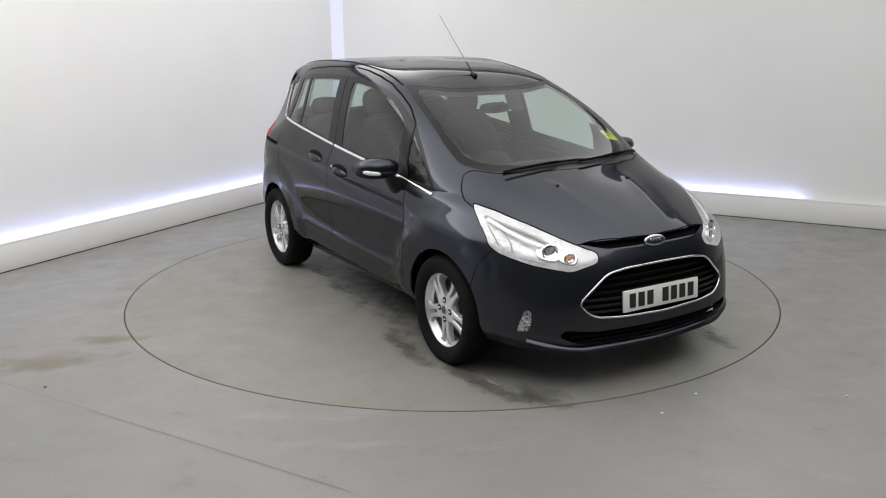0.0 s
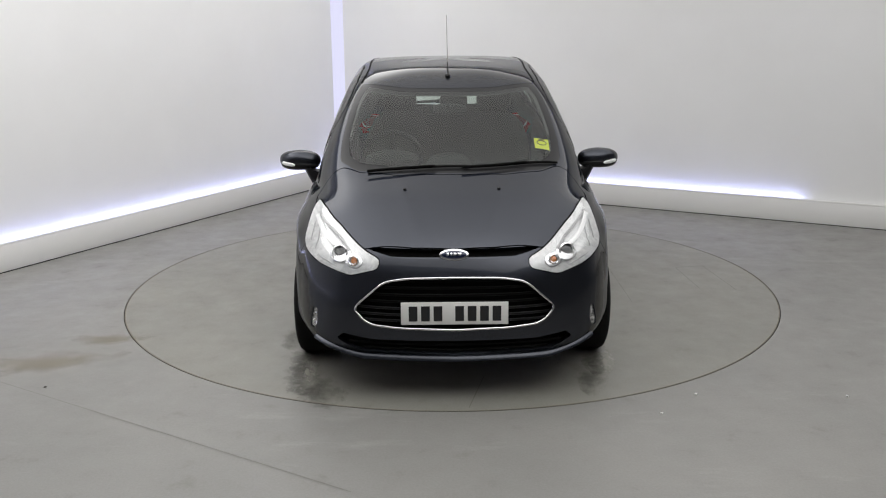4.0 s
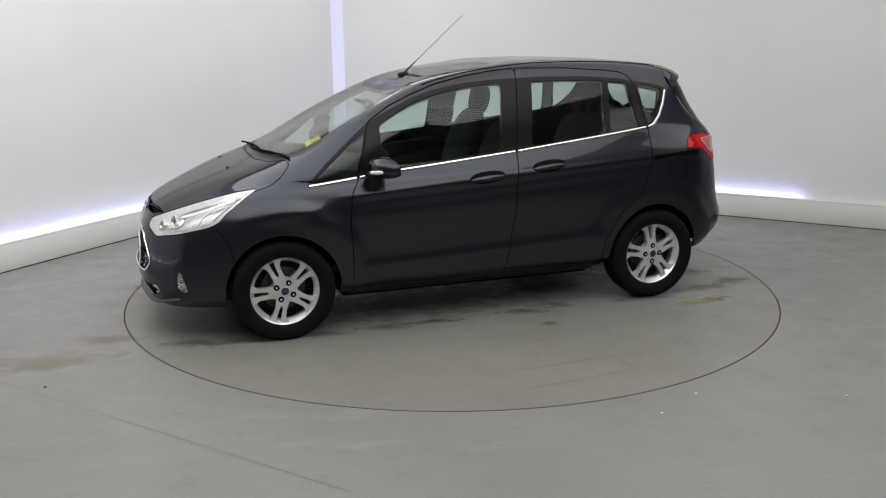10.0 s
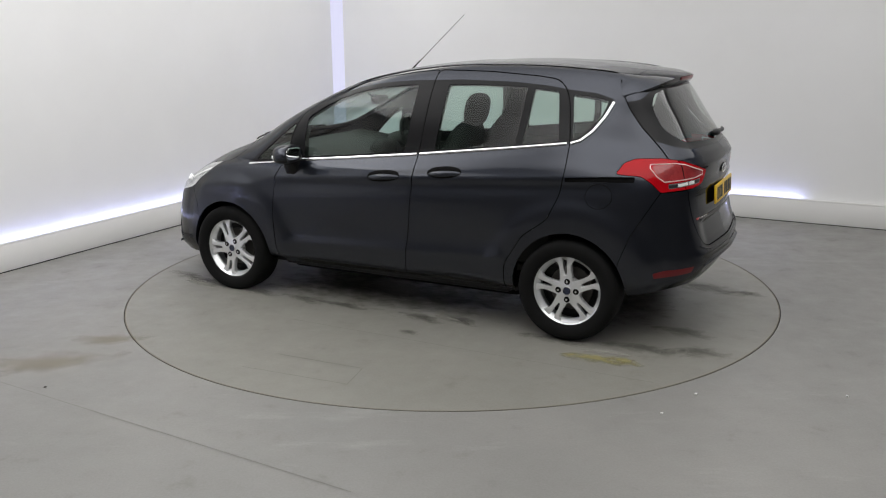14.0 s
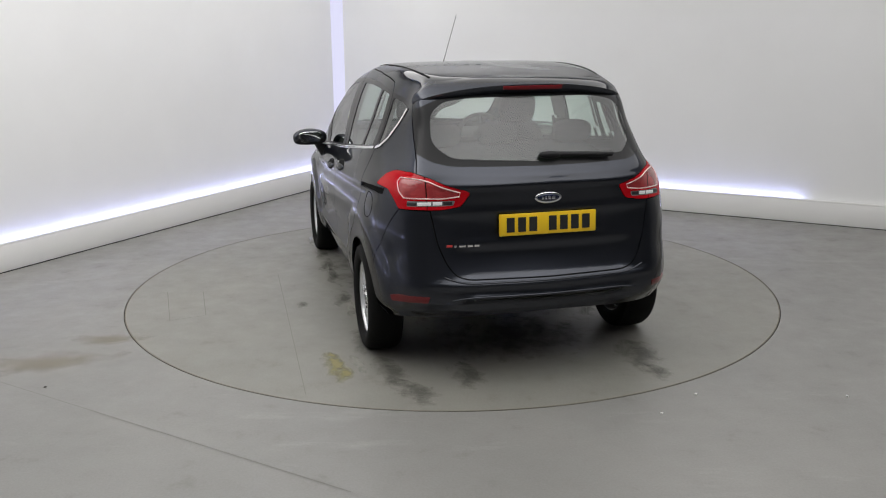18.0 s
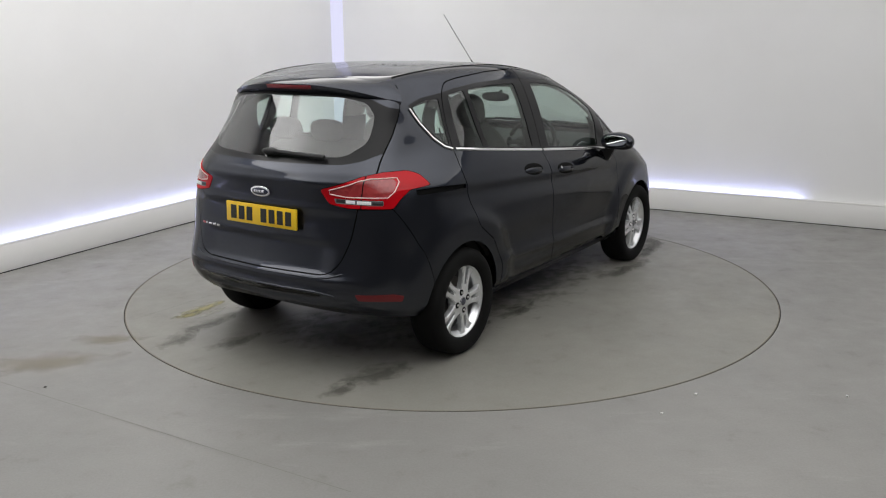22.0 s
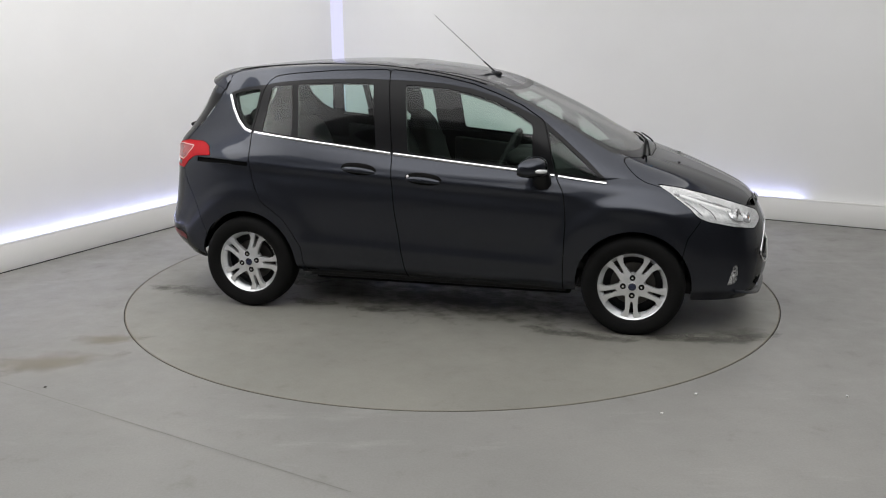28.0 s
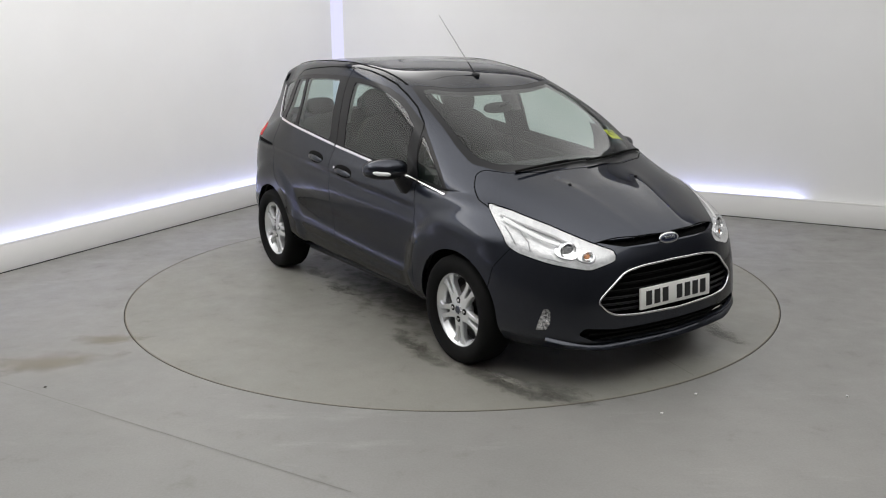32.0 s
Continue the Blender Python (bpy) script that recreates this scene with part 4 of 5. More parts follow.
for s, sides in ((1, "left"), (-1, "right")):
    for kind, panel in (("front_door", F_DOOR), ("rear_door", R_DOOR)):
        door, = harvest(kind, car, BODY, of(panel, PAINTED), "dark metallic door", skirt=.012, sides=sides)
        doors[kind, s] = door
        harvest("window_frame", door, GLOSS_BLACK, of(panel, BLACK), "black window frame", lift=-.001, skirt=.01, sides=sides)
        if panel == F_DOOR:
            harvest("window_pane", door, SIDE_GLASS, of(panel, WINDOW), lift=-.004, sides=sides)
        else:
            harvest("window_pane", door, SIDE_GLASS, of(panel, WINDOW, lambda c: c.x > -.92), lift=-.004, sides=sides)
            harvest("window_pane", door, SIDE_GLASS, of(panel, WINDOW, lambda c: c.x < -.92), lift=-.004, sides=sides)
    for test in (lambda c: c.x > 0, lambda c: c.x < 0):
        trim = harvest("quarter_window", car, SIDE_GLASS, of(SHELL, WINDOW, test), "small fixed quarter window", lift=-.004, sides=sides)[0]
        harvest("window_surround", trim, GLOSS_BLACK, lambda f: f[PANEL] == SHELL and f[MATTER] == BLACK and test(f.calc_center_median()) and f.calc_center_median().z > .88 and (f.calc_center_median().x < 0 and f.calc_center_median().z > 1.1 or f.calc_center_median().x > 0 and not (abs(f.calc_center_median().y) < .66 and f.normal.z > .45)), lift=-.001, skirt=.01, sides=sides)

# inner lining seen through the glass
harvest("inner_lining", body, TRIM, lambda f: f[MATTER] in (PAINTED, GAP, BLACK) and (1.2 if f.calc_center_median().x > -1.2 else 1.46) > f.calc_center_median().z > .5 and -1.62 < f.calc_center_median().x < .76, "dark inner trim", lift=-.05, sides="pair")
harvest("roof_lining", body, LINING, lambda f: f[MATTER] in (PAINTED, GAP, BLACK) and f.calc_center_median().z >= (1.2 if f.calc_center_median().x > -1.2 else 1.46) and f.calc_center_median().x < 1.0, "light grey roof lining", lift=-.03)

# ---- parts put onto the body ----
def ribbon(points, normals, wide, thick):
    """A slim bar laid along points, flat side outward."""
    bm, rings = bmesh.new(), []
    pts = [Vector(p) for p in points]
    for i, (p, n) in enumerate(zip(pts, normals)):
        t = (pts[min(i + 1, len(pts) - 1)] - pts[max(i - 1, 0)]).normalized()
        n = (Vector(n) - t * Vector(n).dot(t)).normalized()
        b = t.cross(n)
        w = wide / 2
        rings.append([bm.verts.new(p + b * x + n * y) for x, y in ((-w, 0), (-w, thick * .6), (-w * .55, thick), (w * .55, thick), (w, thick * .6), (w, 0))])
    for a, b in zip(rings, rings[1:]):
        for k in range(6):
            bm.faces.new((a[k], a[(k + 1) % 6], b[(k + 1) % 6], b[k]))
    bm.faces.new(rings[0]), bm.faces.new(rings[-1][::-1])
    bmesh.ops.recalc_face_normals(bm, faces=bm.faces[:])
    return shade_smooth(bm, 50)


def tube(points, r, closed=False, segments=8, taper=1.0):
    bm, rings = bmesh.new(), []
    pts = [Vector(p) for p in points]
    n = len(pts)
    for i, p in enumerate(pts):
        t = (pts[(i + 1) % n] - pts[i - 1]) if closed else (pts[min(i + 1, n - 1)] - pts[max(i - 1, 0)])
        t.normalize()
        u = t.orthogonal().normalized() if abs(t.z) > .9 else t.cross(Vector((0, 0, 1))).normalized()
        w = t.cross(u)
        rr = r * (1 + (taper - 1) * i / max(1, n - 1))
        rings.append([bm.verts.new(p + (u * math.cos(a) + w * math.sin(a)) * rr) for a in (2 * math.pi * k / segments for k in range(segments))])
    for a, b in (zip(rings, rings[1:] + rings[:1]) if closed else zip(rings, rings[1:])):
        for k in range(segments):
            bm.faces.new((a[k], a[(k + 1) % segments], b[(k + 1) % segments], b[k]))
    if not closed:
        bm.faces.new(rings[0]), bm.faces.new(rings[-1][::-1])
    bmesh.ops.recalc_face_normals(bm, faces=bm.faces[:])
    return shade_smooth(bm, 60)


def dense(points, step=0.03):
    out = []
    for a, b in zip(points, points[1:]):
        a, b = Vector(a), Vector(b)
        n = max(1, int((b - a).length / step))
        out += [a.lerp(b, k / n) for k in range(n)]
    return out + [Vector(points[-1])]


def mirrored(bm, s):
    if s < 0:
        bm.transform(Matrix.Diagonal((1, -1, 1, 1)))
        bmesh.ops.reverse_faces(bm, faces=bm.faces[:])
    return bm


def blob(cx, cy, cz, rx, ry, rz, power=2.5, segments=24, rings=16):
    """A rounded block: a superellipsoid."""
    bm = bmesh.new()
    bmesh.ops.create_uvsphere(bm, u_segments=segments, v_segments=rings, radius=1)
    for v in bm.verts:
        k = sum(abs(c) ** power for c in v.co) ** (1 / power)
        v.co = Vector((cx + v.co.x / k * rx, cy + v.co.y / k * ry, cz + v.co.z / k * rz))
    return shade_smooth(bm, 60)


def disc(r, depth, segments=40, bevel=0.0):
    """A round plate that lies in its XZ plane and faces +Y."""
    bm = bmesh.new()
    bmesh.ops.create_cone(bm, segments=segments, radius1=r, radius2=r, depth=depth, cap_ends=True, matrix=pose(0, 0, 0, -90))
    if bevel:
        bmesh.ops.bevel(bm, geom=[e for e in bm.edges if len(e.link_faces) == 2 and e.calc_face_angle(0) > 1], offset=bevel, segments=2, affect="EDGES")
    return shade_smooth(bm, 40)


def lathe(profile, segments=64):
    """Spins (radius, y) points about the Y axis."""
    bm, rings = bmesh.new(), []
    for r, y in profile:
        rings.append([bm.verts.new((r * math.cos(2 * math.pi * k / segments), y, r * math.sin(2 * math.pi * k / segments))) for k in range(segments)])
    for a, b in zip(rings, rings[1:]):
        for k in range(segments):
            bm.faces.new((a[k], a[(k + 1) % segments], b[(k + 1) % segments], b[k]))
    bmesh.ops.recalc_face_normals(bm, faces=bm.faces[:])
    return shade_smooth(bm, 40)


def prism(outline, y0, y1, bevel=0.0):
    """An outline in the XZ plane, given depth along Y."""
    bm = bmesh.new()
    a = [bm.verts.new((p[0], y0, p[1])) for p in outline]
    b = [bm.verts.new((p[0], y1, p[1])) for p in outline]
    n = len(a)
    for i in range(n):
        bm.faces.new((a[i], a[(i + 1) % n], b[(i + 1) % n], b[i]))
    bm.faces.new(a[::-1]), bm.faces.new(b)
    bmesh.ops.recalc_face_normals(bm, faces=bm.faces[:])
    if bevel:
        bmesh.ops.bevel(bm, geom=[e for e in bm.edges if e.calc_face_angle(0) > .6], offset=bevel, segments=2, affect="EDGES")
    return shade_smooth(bm, 40)


# ---- wheels ----
TYRE_R, RIM_R = .306, .211
TYRE_PROFILE = [(.204, .075), (.212, .086), (.224, .093), (.252, .1005), (.275, .099), (.292, .090), (.301, .074), (.3055, .045), (.3065, 0), (.3055, -.045), (.301, -.074), (.29, -.09), (.25, -.10), (.205, -.085)]


def spoke_outline(angle):
    """One Y-shaped double spoke, seen from outside, pointing along angle."""
    half = [(.05, .040), (.085, .0365), (.12, .0355), (.15, .038), (.166, .046), (.180, .061), (.190, .071), (.203, .069), (.2045, .017), (.19, .0155), (.165, .013), (.14, .011), (.115, .009), (.095, .006)]
    pts = [(r, w) for r, w in half] + [(r, -w) for r, w in half[::-1]]
    c, s = math.cos(angle), math.sin(angle)
    return [(x * c - y * s, x * s + y * c) for x, y in pts]


def wheel(x, s, phase, bolts):
    high = TYRE_R - (.010 if x > 0 else .004)
    place = pose(x, s * .762, high) if s > 0 else pose(x, s * .762, high, 0, 0, 180)
    rim = lathe([(.176, .030), (.181, .046), (.194, .056), (.198, .064), (.203, .071), (.211, .075), (.213, .070), (.208, .055), (.199, .048), (.192, .02), (.188, -.05), (.20, -.08), (.211, -.085), (.211, -.08), (.19, -.05)])
    hub = part("wheel", rim, ALLOY, car, "silver alloy wheel with five double spokes")
    hub.matrix_basis = place
    part("tyre", lathe(TYRE_PROFILE, 72), RUBBER, hub, "black rubber tyre")
    for k in range(5):
        bm = prism(spoke_outline(phase + k * 2 * math.pi / 5), .026, .060, .004)
        for v in bm.verts:
            r = math.hypot(v.co.x, v.co.z)
            v.co.y += .010 * (1 - (r / .205)) if r < .205 else 0
        part("spoke", bm, ALLOY, hub)
    part("hub_plate", lathe([(0, .068), (.058, .068), (.072, .064), (.080, .05), (.080, .02), (0, .02)], 40), ALLOY, hub)
    cap = part("centre_cap", lathe([(0, .076), (.02, .0755), (.0235, .072), (.0235, .06)], 32), BADGE_BLUE, hub, "dark blue centre cap")
    part("cap_ring", lathe([(.0235, .074), (.0275, .074), (.029, .068), (.029, .06)], 32), CHROME, hub)
    for k in range(4):
        a = phase + radians(bolts) + k * math.pi / 2
        bm = lathe([(0, .0705), (.0065, .0705), (.0085, .0675), (.0085, .05)], 6)
        bm.transform(Matrix.Translation((.054 * math.cos(a), .003, .054 * math.sin(a))))
        part("wheel_bolt", bm, CHROME, hub, "bright wheel bolt")
        bm = lathe([(.006, .0688), (.0165, .0694), (.018, .068), (.018, .06)], 16)
        bm.transform(Matrix.Translation((.054 * math.cos(a), 0, .054 * math.sin(a))))
        part("bolt_seat", bm, SEAL, hub)
    part("brake_disc", lathe([(.05, -.01), (.13, -.01), (.132, -.014), (.13, -.03), (.05, -.03)], 40), BRAKE, hub, "dull steel brake disc")
    part("brake_shield", lathe([(.0, -.045), (.175, -.045), (.188, -.03)], 40), PLASTIC, hub)
    return hub


wheel(AXLE, 1, radians(-4), 31)
wheel(-AXLE, 1, radians(83), 7)
wheel(AXLE, -1, radians(270), 0)
wheel(-AXLE, -1, radians(110), 58)
# wheel wells and underbody
for s in (1, -1):
    for axle in (AXLE, -AXLE):
        bm = lathe([(.366, .075), (.37, -.20), (.30, -.26), (0, -.26)], 48)
        bmesh.ops.delete(bm, geom=[f for f in bm.faces if f.calc_center_median().z < .03], context="FACES")
        bm.transform(pose(axle, s * .735, .31) if s > 0 else pose(axle, s * .735, .31, 0, 0, 180))
        part("wheel_well", bm, SEAL, body, "black wheel arch liner")
bm = box(-1.30, 1.70, -.56, .56, .19, .31, .02)
part("underbody", bm, PLASTIC, body, "dark underbody")
part("sill_floor", box(-.90, .90, -.745, .745, .235, .262, .006), PLASTIC, body)
part("floor_pan", box(-.86, .86, -.62, .62, .160, .24, .02), SEAL, body, "dark floor pan")
for s in (1, -1):
    part("sill_trim", mirrored(box(-.84, .84, .68, .74, .215, .25, .008), s), PLASTIC, body, "black sill trim")

# ---- bright window trim ----
belt = [(1.09, .902), (.784, .935), (.612, .957), (.214, .995), (-.258, 1.042), (-.758, 1.098), (-1.17, 1.1455)]
hook = [(-1.17, 1.1455), (-1.215, 1.150), (-1.266, 1.166), (-1.326, 1.217), (-1.38, 1.296), (-1.418, 1.378)]
for s in (1, -1):
    for owner, a, b in ((car, 1.085, .775), (doors["front_door", s], .768, -.244), (doors["rear_door", s], -.252, -1.203)):
        line = [p for p in dense([(x, 0, z) for x, z in belt + hook[1:2]], .02) if b <= p.x <= a]
        at = [at_side(p.x, p.z) for p in line]
        part("chrome_strip", mirrored(ribbon([p + n * .001 for p, n in at], [n for _, n in at], .016, .006), s), CHROME, owner, "bright chrome strip under the window")
    line = dense([(x, 0, z) for x, z in hook[1:]], .012)
    at = [at_side(p.x, p.z) for p in line]
    part("chrome_strip", mirrored(ribbon([p + n * .001 for p, n in at], [n for _, n in at], .017, .006), s), CHROME, car, "curved chrome strip behind the quarter window")
    # roof mouldings
    line = dense([(.30, .555, 0), (.12, .538, 0), (-.02, .528, 0), (-.3, .535, 0), (-.65, .537, 0), (-1.18, .508, 0), (-1.40, .482, 0)], .03)
    at = [at_top(p.x, p.y) for p in line]
    part("roof_moulding", mirrored(ribbon([p + n * .0005 for p, n in at], [n for _, n in at], .012, .003), s), SEAL, body, "black roof moulding")

# ---- door handles ----
for s in (1, -1):
    for kind, x, z, tilt in (("front_door", -.03, .902, 5.0), ("rear_door", -.452, .948, 5.0)):
        p, n = at_side(x, z)
        frame_m = Matrix.Translation(p) @ n.to_track_quat("Y", "Z").to_matrix().to_4x4() @ pose(0, 0, 0, 0, tilt, 0)
        bm = blob(0, -.002, 0, .118, .008, .038, 2.2)
        bm.transform(frame_m)
        handle = part("door_handle", mirrored(bm, s), SEAL, doors[kind, s], "recessed door handle")
        bm = blob(.0, .008, -.010, .112, .016, .019, 2.4)
        for v in bm.verts:
            v.co.y -= .010 * (v.co.x / .112) ** 2
        bm.transform(frame_m)
        part("grip", mirrored(bm, s), BODY, handle, "dark painted grip")
    if s < 0:
        p, n = at_side(-.125, .912)
        bm = disc(.008, .008)
        bm.transform(Matrix.Translation(p + n * .016) @ n.to_track_quat("Y", "Z").to_matrix().to_4x4())
        part("door_lock", mirrored(bm, s), CHROME, doors["front_door", -1], "round bright lock")

# ---- door mirrors ----
for s in (1, -1):
    bm = blob(.66, .925, 1.012, .078, .128, .058, 2.5, 32, 20)
    for v in bm.verts:
        k = (v.co.y - .925) / .128
        v.co.x -= .045 * max(0, k) ** 2
        v.co.z += .006 * k - .012 * max(0, k)
        if v.co.x < .612 - .045 * max(0, k) ** 2:
            v.co.x = .612 - .045 * max(0, k) ** 2
    shell = part("door_mirror", mirrored(bm, s), BODY, car, "dark painted door mirror")
    bm = blob(.66, .925, .984, .080, .122, .034, 2.5, 32, 14)
    for v in bm.verts:
        k = (v.co.y - .925) / .122
        v.co.x -= .045 * max(0, k) ** 2
        v.co.x = max(v.co.x, .609 - .045 * max(0, k) ** 2)
    part("lower_shell", mirrored(bm, s), GLOSS_BLACK, shell, "black lower shell")
    bm = blob(0, 0, 0, .092, .004, .040, 3.0)
    bm.transform(pose(.603, .925, 1.012, 0, 0, 97))
    part("mirror_glass", mirrored(bm, s), MIRROR, shell, "mirror glass")
    bm = blob(0, 0, 0, .052, .012, .014, 2.2)
    bm.transform(pose(.712, .988, .992, 0, 6, -58))
    part("indicator", mirrored(bm, s), LAMP_WHITE, shell, "clear indicator lens")
    bm = bmesh.new()
    rings = []
    for y, x0, x1, z0, z1 in ((.80, .64, .75, .82, .945), (.83, .64, .752, .84, .955), (.87, .64, .735, .91, .985), (.90, .64, .72, .965, 1.0)):
        rings.append([bm.verts.new(q) for q in ((x0, y, z0 + .05), (x0 + .03, y, z0), (x1 - .02, y, z0 + .01), (x1, y, z0 + .06), (x1 - .01, y, z1), (x0, y, z1))])
    for a, b in zip(rings, rings[1:]):
        for k in range(6):
            bm.faces.new((a[k], a[(k + 1) % 6], b[(k + 1) % 6], b[k]))
    bm.faces.new(rings[0]), bm.faces.new(rings[-1][::-1])
    bmesh.ops.recalc_face_normals(bm, faces=bm.faces[:])
    part("mirror_arm", mirrored(shade_smooth(bm, 70), s), GLOSS_BLACK, shell, "black mirror foot")

# ---- lamps ----
for s, sides in ((1, "left"), (-1, "right")):
    lens = harvest("headlamp", car, CLEAR_LENS, of(SHELL, HEADLAMP), "large clear headlamp", sides=sides)[0]
    harvest("reflector", lens, REFLECTOR, of(SHELL, HEADLAMP), "bright reflector bowl", lift=-.002, sides=sides, dish=.033)
    for y, z, r, mat in ((.572, .722, .033, STEEL), (.50, .692, .019, AMBER)):
        p, n = at_front(y, z)
        way = Vector((.93, .30, .2)).normalized()
        m = Matrix.Translation(p - n * .022) @ way.to_track_quat("Y", "Z").to_matrix().to_4x4()
        bm = lathe([(r, -.015), (r + .010, .010), (r + .004, .013), (r, .008)], 32)
        bm.transform(m)
        part("lamp_ring", mirrored(bm, s), CHROME, lens)
        bm = blob(0, -.004, 0, r * .96, .014, r * .96, 2)
        bm.transform(m)
        part("lamp_bulb", mirrored(bm, s), PROJECTOR if mat is STEEL else AMBER, lens, "projector lens" if mat is STEEL else "amber indicator bulb")
        if mat is STEEL:
            bm = disc(r, .004)
            bm.transform(m @ Matrix.Translation((0, -.014, 0)))
            part("lamp_back", mirrored(bm, s), GREY_LENS, lens)
    for y, z, rx, rz in ((.575, .722, .062, .048), (.505, .694, .052, .036), (.54, .70, .05, .02)):
        p, n = at_front(y, z)
        bm = blob(0, 0, 0, rx, .006, rz, 2.6, 28, 12)
        bm.transform(Matrix.Translation(p - n * .029) @ n.to_track_quat("Y", "Z").to_matrix().to_4x4() @ pose(0, 0, 0, 0, 18, 0))
        part("lamp_bowl", mirrored(bm, s), BOWL, lens, "mirror-bright lamp bowl")
    for wide, deep, mat, corners in ((.016, .024, LAMP_GREY, ((1.46, .715, .862), (1.60, .635, .822), (1.72, .565, .782), (1.82, .51, .737))), (.006, .022, LAMP_GREY, ((1.60, .745, .715), (1.70, .69, .69), (1.79, .63, .672), (1.88, .52, .64))),
                                     (.007, .022, LAMP_GREY, ((1.52, .735, .815), (1.575, .735, .775), (1.61, .735, .735))), (.006, .022, LAMP_GREY, ((1.60, .69, .80), (1.655, .68, .755), (1.68, .69, .71)))):
        at = [skin_at(q + Vector((1, 1, 0)), Vector((-1, -1, 0)).normalized()) for q in dense([Vector(c) for c in corners], .02)]
        part("lamp_step", mirrored(ribbon([p - n * deep for p, n in at], [n for _, n in at], wide, .004), s), mat, lens, "grey step in the lamp housing")
    line = [Vector(q) for q in ((1.47, .70, .845), (1.60, .655, .80), (1.70, .61, .765), (1.765, .565, .745))]
    at = [skin_at(q + Vector((2, 2, 0)) * .5, Vector((-1, -1, 0)).normalized()) for q in dense(line, .02)]
    part("light_guide", mirrored(ribbon([p - n * .016 for p, n in at], [n for _, n in at], .022, .005), s), LAMP_WHITE, lens, "white light guide bar")
    tail = harvest("tail_lamp", car, RED_LENS, lambda f: f[MATTER] == TAILLAMP, "red wraparound tail lamp", lift=.002, skirt=.01, sides=sides)[0]
    harvest("inner_lens", tail, FACET_RED, lambda f: f[MATTER] == INNER, "darker red inner lens", lift=.0015, sides=sides)
    harvest("reversing_lamp", tail, GREY_LENS, lambda f: f[MATTER] == REVERSE, "clear reversing lamp strip", lift=.001, sides=sides)
    for ends, mat in ((((-1.835, .672, .934), (-1.87, .607, .939)), LAMP_WHITE), (((-1.872, .595, .940), (-1.893, .555, .943)), LAMP_WHITE), (((-1.895, .550, .944), (-1.915, .512, .946)), INK), (((-1.80, .722, .931), (-1.832, .676, .934)), INK)):
        at = [skin_at(Vector(q) + Vector((-1, 1, 0)), Vector((1, -1, 0)).normalized()) for q in dense(ends, .01)]
        part("lamp_block", mirrored(ribbon([p + n * .001 for p, n in at], [n for _, n in at], .017, .003), s), mat, tail)
    loop = [(-1.70, .735, 1.05), (-1.80, .64, 1.053), (-1.83, .59, 1.044), (-1.905, .455, .998), (-1.908, .463, .978), (-1.89, .55, .966), (-1.77, .725, .957), (-1.735, .745, .985), (-1.70, .75, 1.03)]
    at = [skin_at(Vector(q) + Vector((-1, 1, 0)), Vector((1, -1, 0)).normalized()) for q in dense(loop + loop[:1], .015)[:-1]]
    part("light_guide", mirrored(tube([p + n * .002 for p, n in at], .0035, True, 6), s), PALE_RED, tail, "pale light guide outline")
    harvest("fog_lamp", front_bumper, FOG_LENS, lambda f: f[MATTER] == FOG, "clear fog lamp in the bumper", lift=-.006, sides=sides)
    harvest("rear_reflector", rear_bumper, DEEP_RED, lambda f: f[MATTER] == REFLEX, "dark red reflector strip", lift=.002, skirt=.006, sides=sides)
    bm = lathe([(.013, .0), (.018, .006), (.014, .008), (0, .002)], 20)
    p, n = at_front(.703, .352)
    bm.transform(Matrix.Translation(p - n * .006) @ Vector((1, .5, 0)).to_track_quat("Y", "Z").to_matrix().to_4x4())
    part("fog_bulb", mirrored(bm, s), CHROME, front_bumper, "round fog bulb")

# ---- nose: grille, slots, plate and badge ----
def across(y0, y1, z, lift, steps=24):
    out = []
    for k in range(steps + 1):
        y = y0 + (y1 - y0) * k / steps
        p, n = at_front(abs(y), z)
        out.append(((p.x + lift, y, z), (1, 0, 0)))
    return out


def backing(y1, z0, z1, deep, steps=20):
    bm, cols = bmesh.new(), []
    for k in range(steps + 1):
        y = -y1 + 2 * y1 * k / steps
        cols.append([bm.verts.new((at_front(min(abs(y), .6), z)[0].x - deep, y, z)) for z in (z0, (z0 + z1) / 2, z1)])
    for a, b in zip(cols, cols[1:]):
        for i in range(2):
            bm.faces.new((a[i], b[i], b[i + 1], a[i + 1]))
    bmesh.ops.recalc_face_normals(bm, faces=bm.faces[:])
    return shade_smooth(bm)


grille_part = part("grille", backing(.53, .34, .64, .07), SEAL, car, "black front grille with slats and chrome edge")
for z, y in ((.605, .33), (.572, .40), (.538, .45), (.505, .49), (.472, .52), (.440, .48), (.410, .45)):
    row = across(-y, y, z, -.028)
    part("slat", ribbon([p for p, _ in row], [n for _, n in row], .012, .010), SEAL if z > .5 else PLASTIC, grille_part)
edge = []
for p in grille:
    q, n = at_front(abs(p.x), p.y)
    edge.append(Vector((q.x + .002, p.x, p.y)))
part("chrome_edge", tube(edge, .006, True, 8), CHROME, grille_part, "thin chrome edge")
part("lower_intake", backing(.60, .225, .345, .06), SEAL, front_bumper, "black lower air intake")
for z, y in ((.265, .46), (.292, .52)):
    row = across(-y, y, z, -.02)
    part("intake_slat", ribbon([p for p, _ in row], [n for _, n in row], .010, .008), SEAL, front_bumper)
part("bonnet_slot", backing(.40, .69, .748, .05), SEAL, front_bumper, "dark slot under the bonnet edge")
row = across(-.33, .33, .706, -.010)
part("slot_ledge", ribbon([p for p, _ in row], [(.6, 0, .8)] * len(row), .018, .006), BODY, front_bumper, "dark painted ledge in the slot")
lip = []
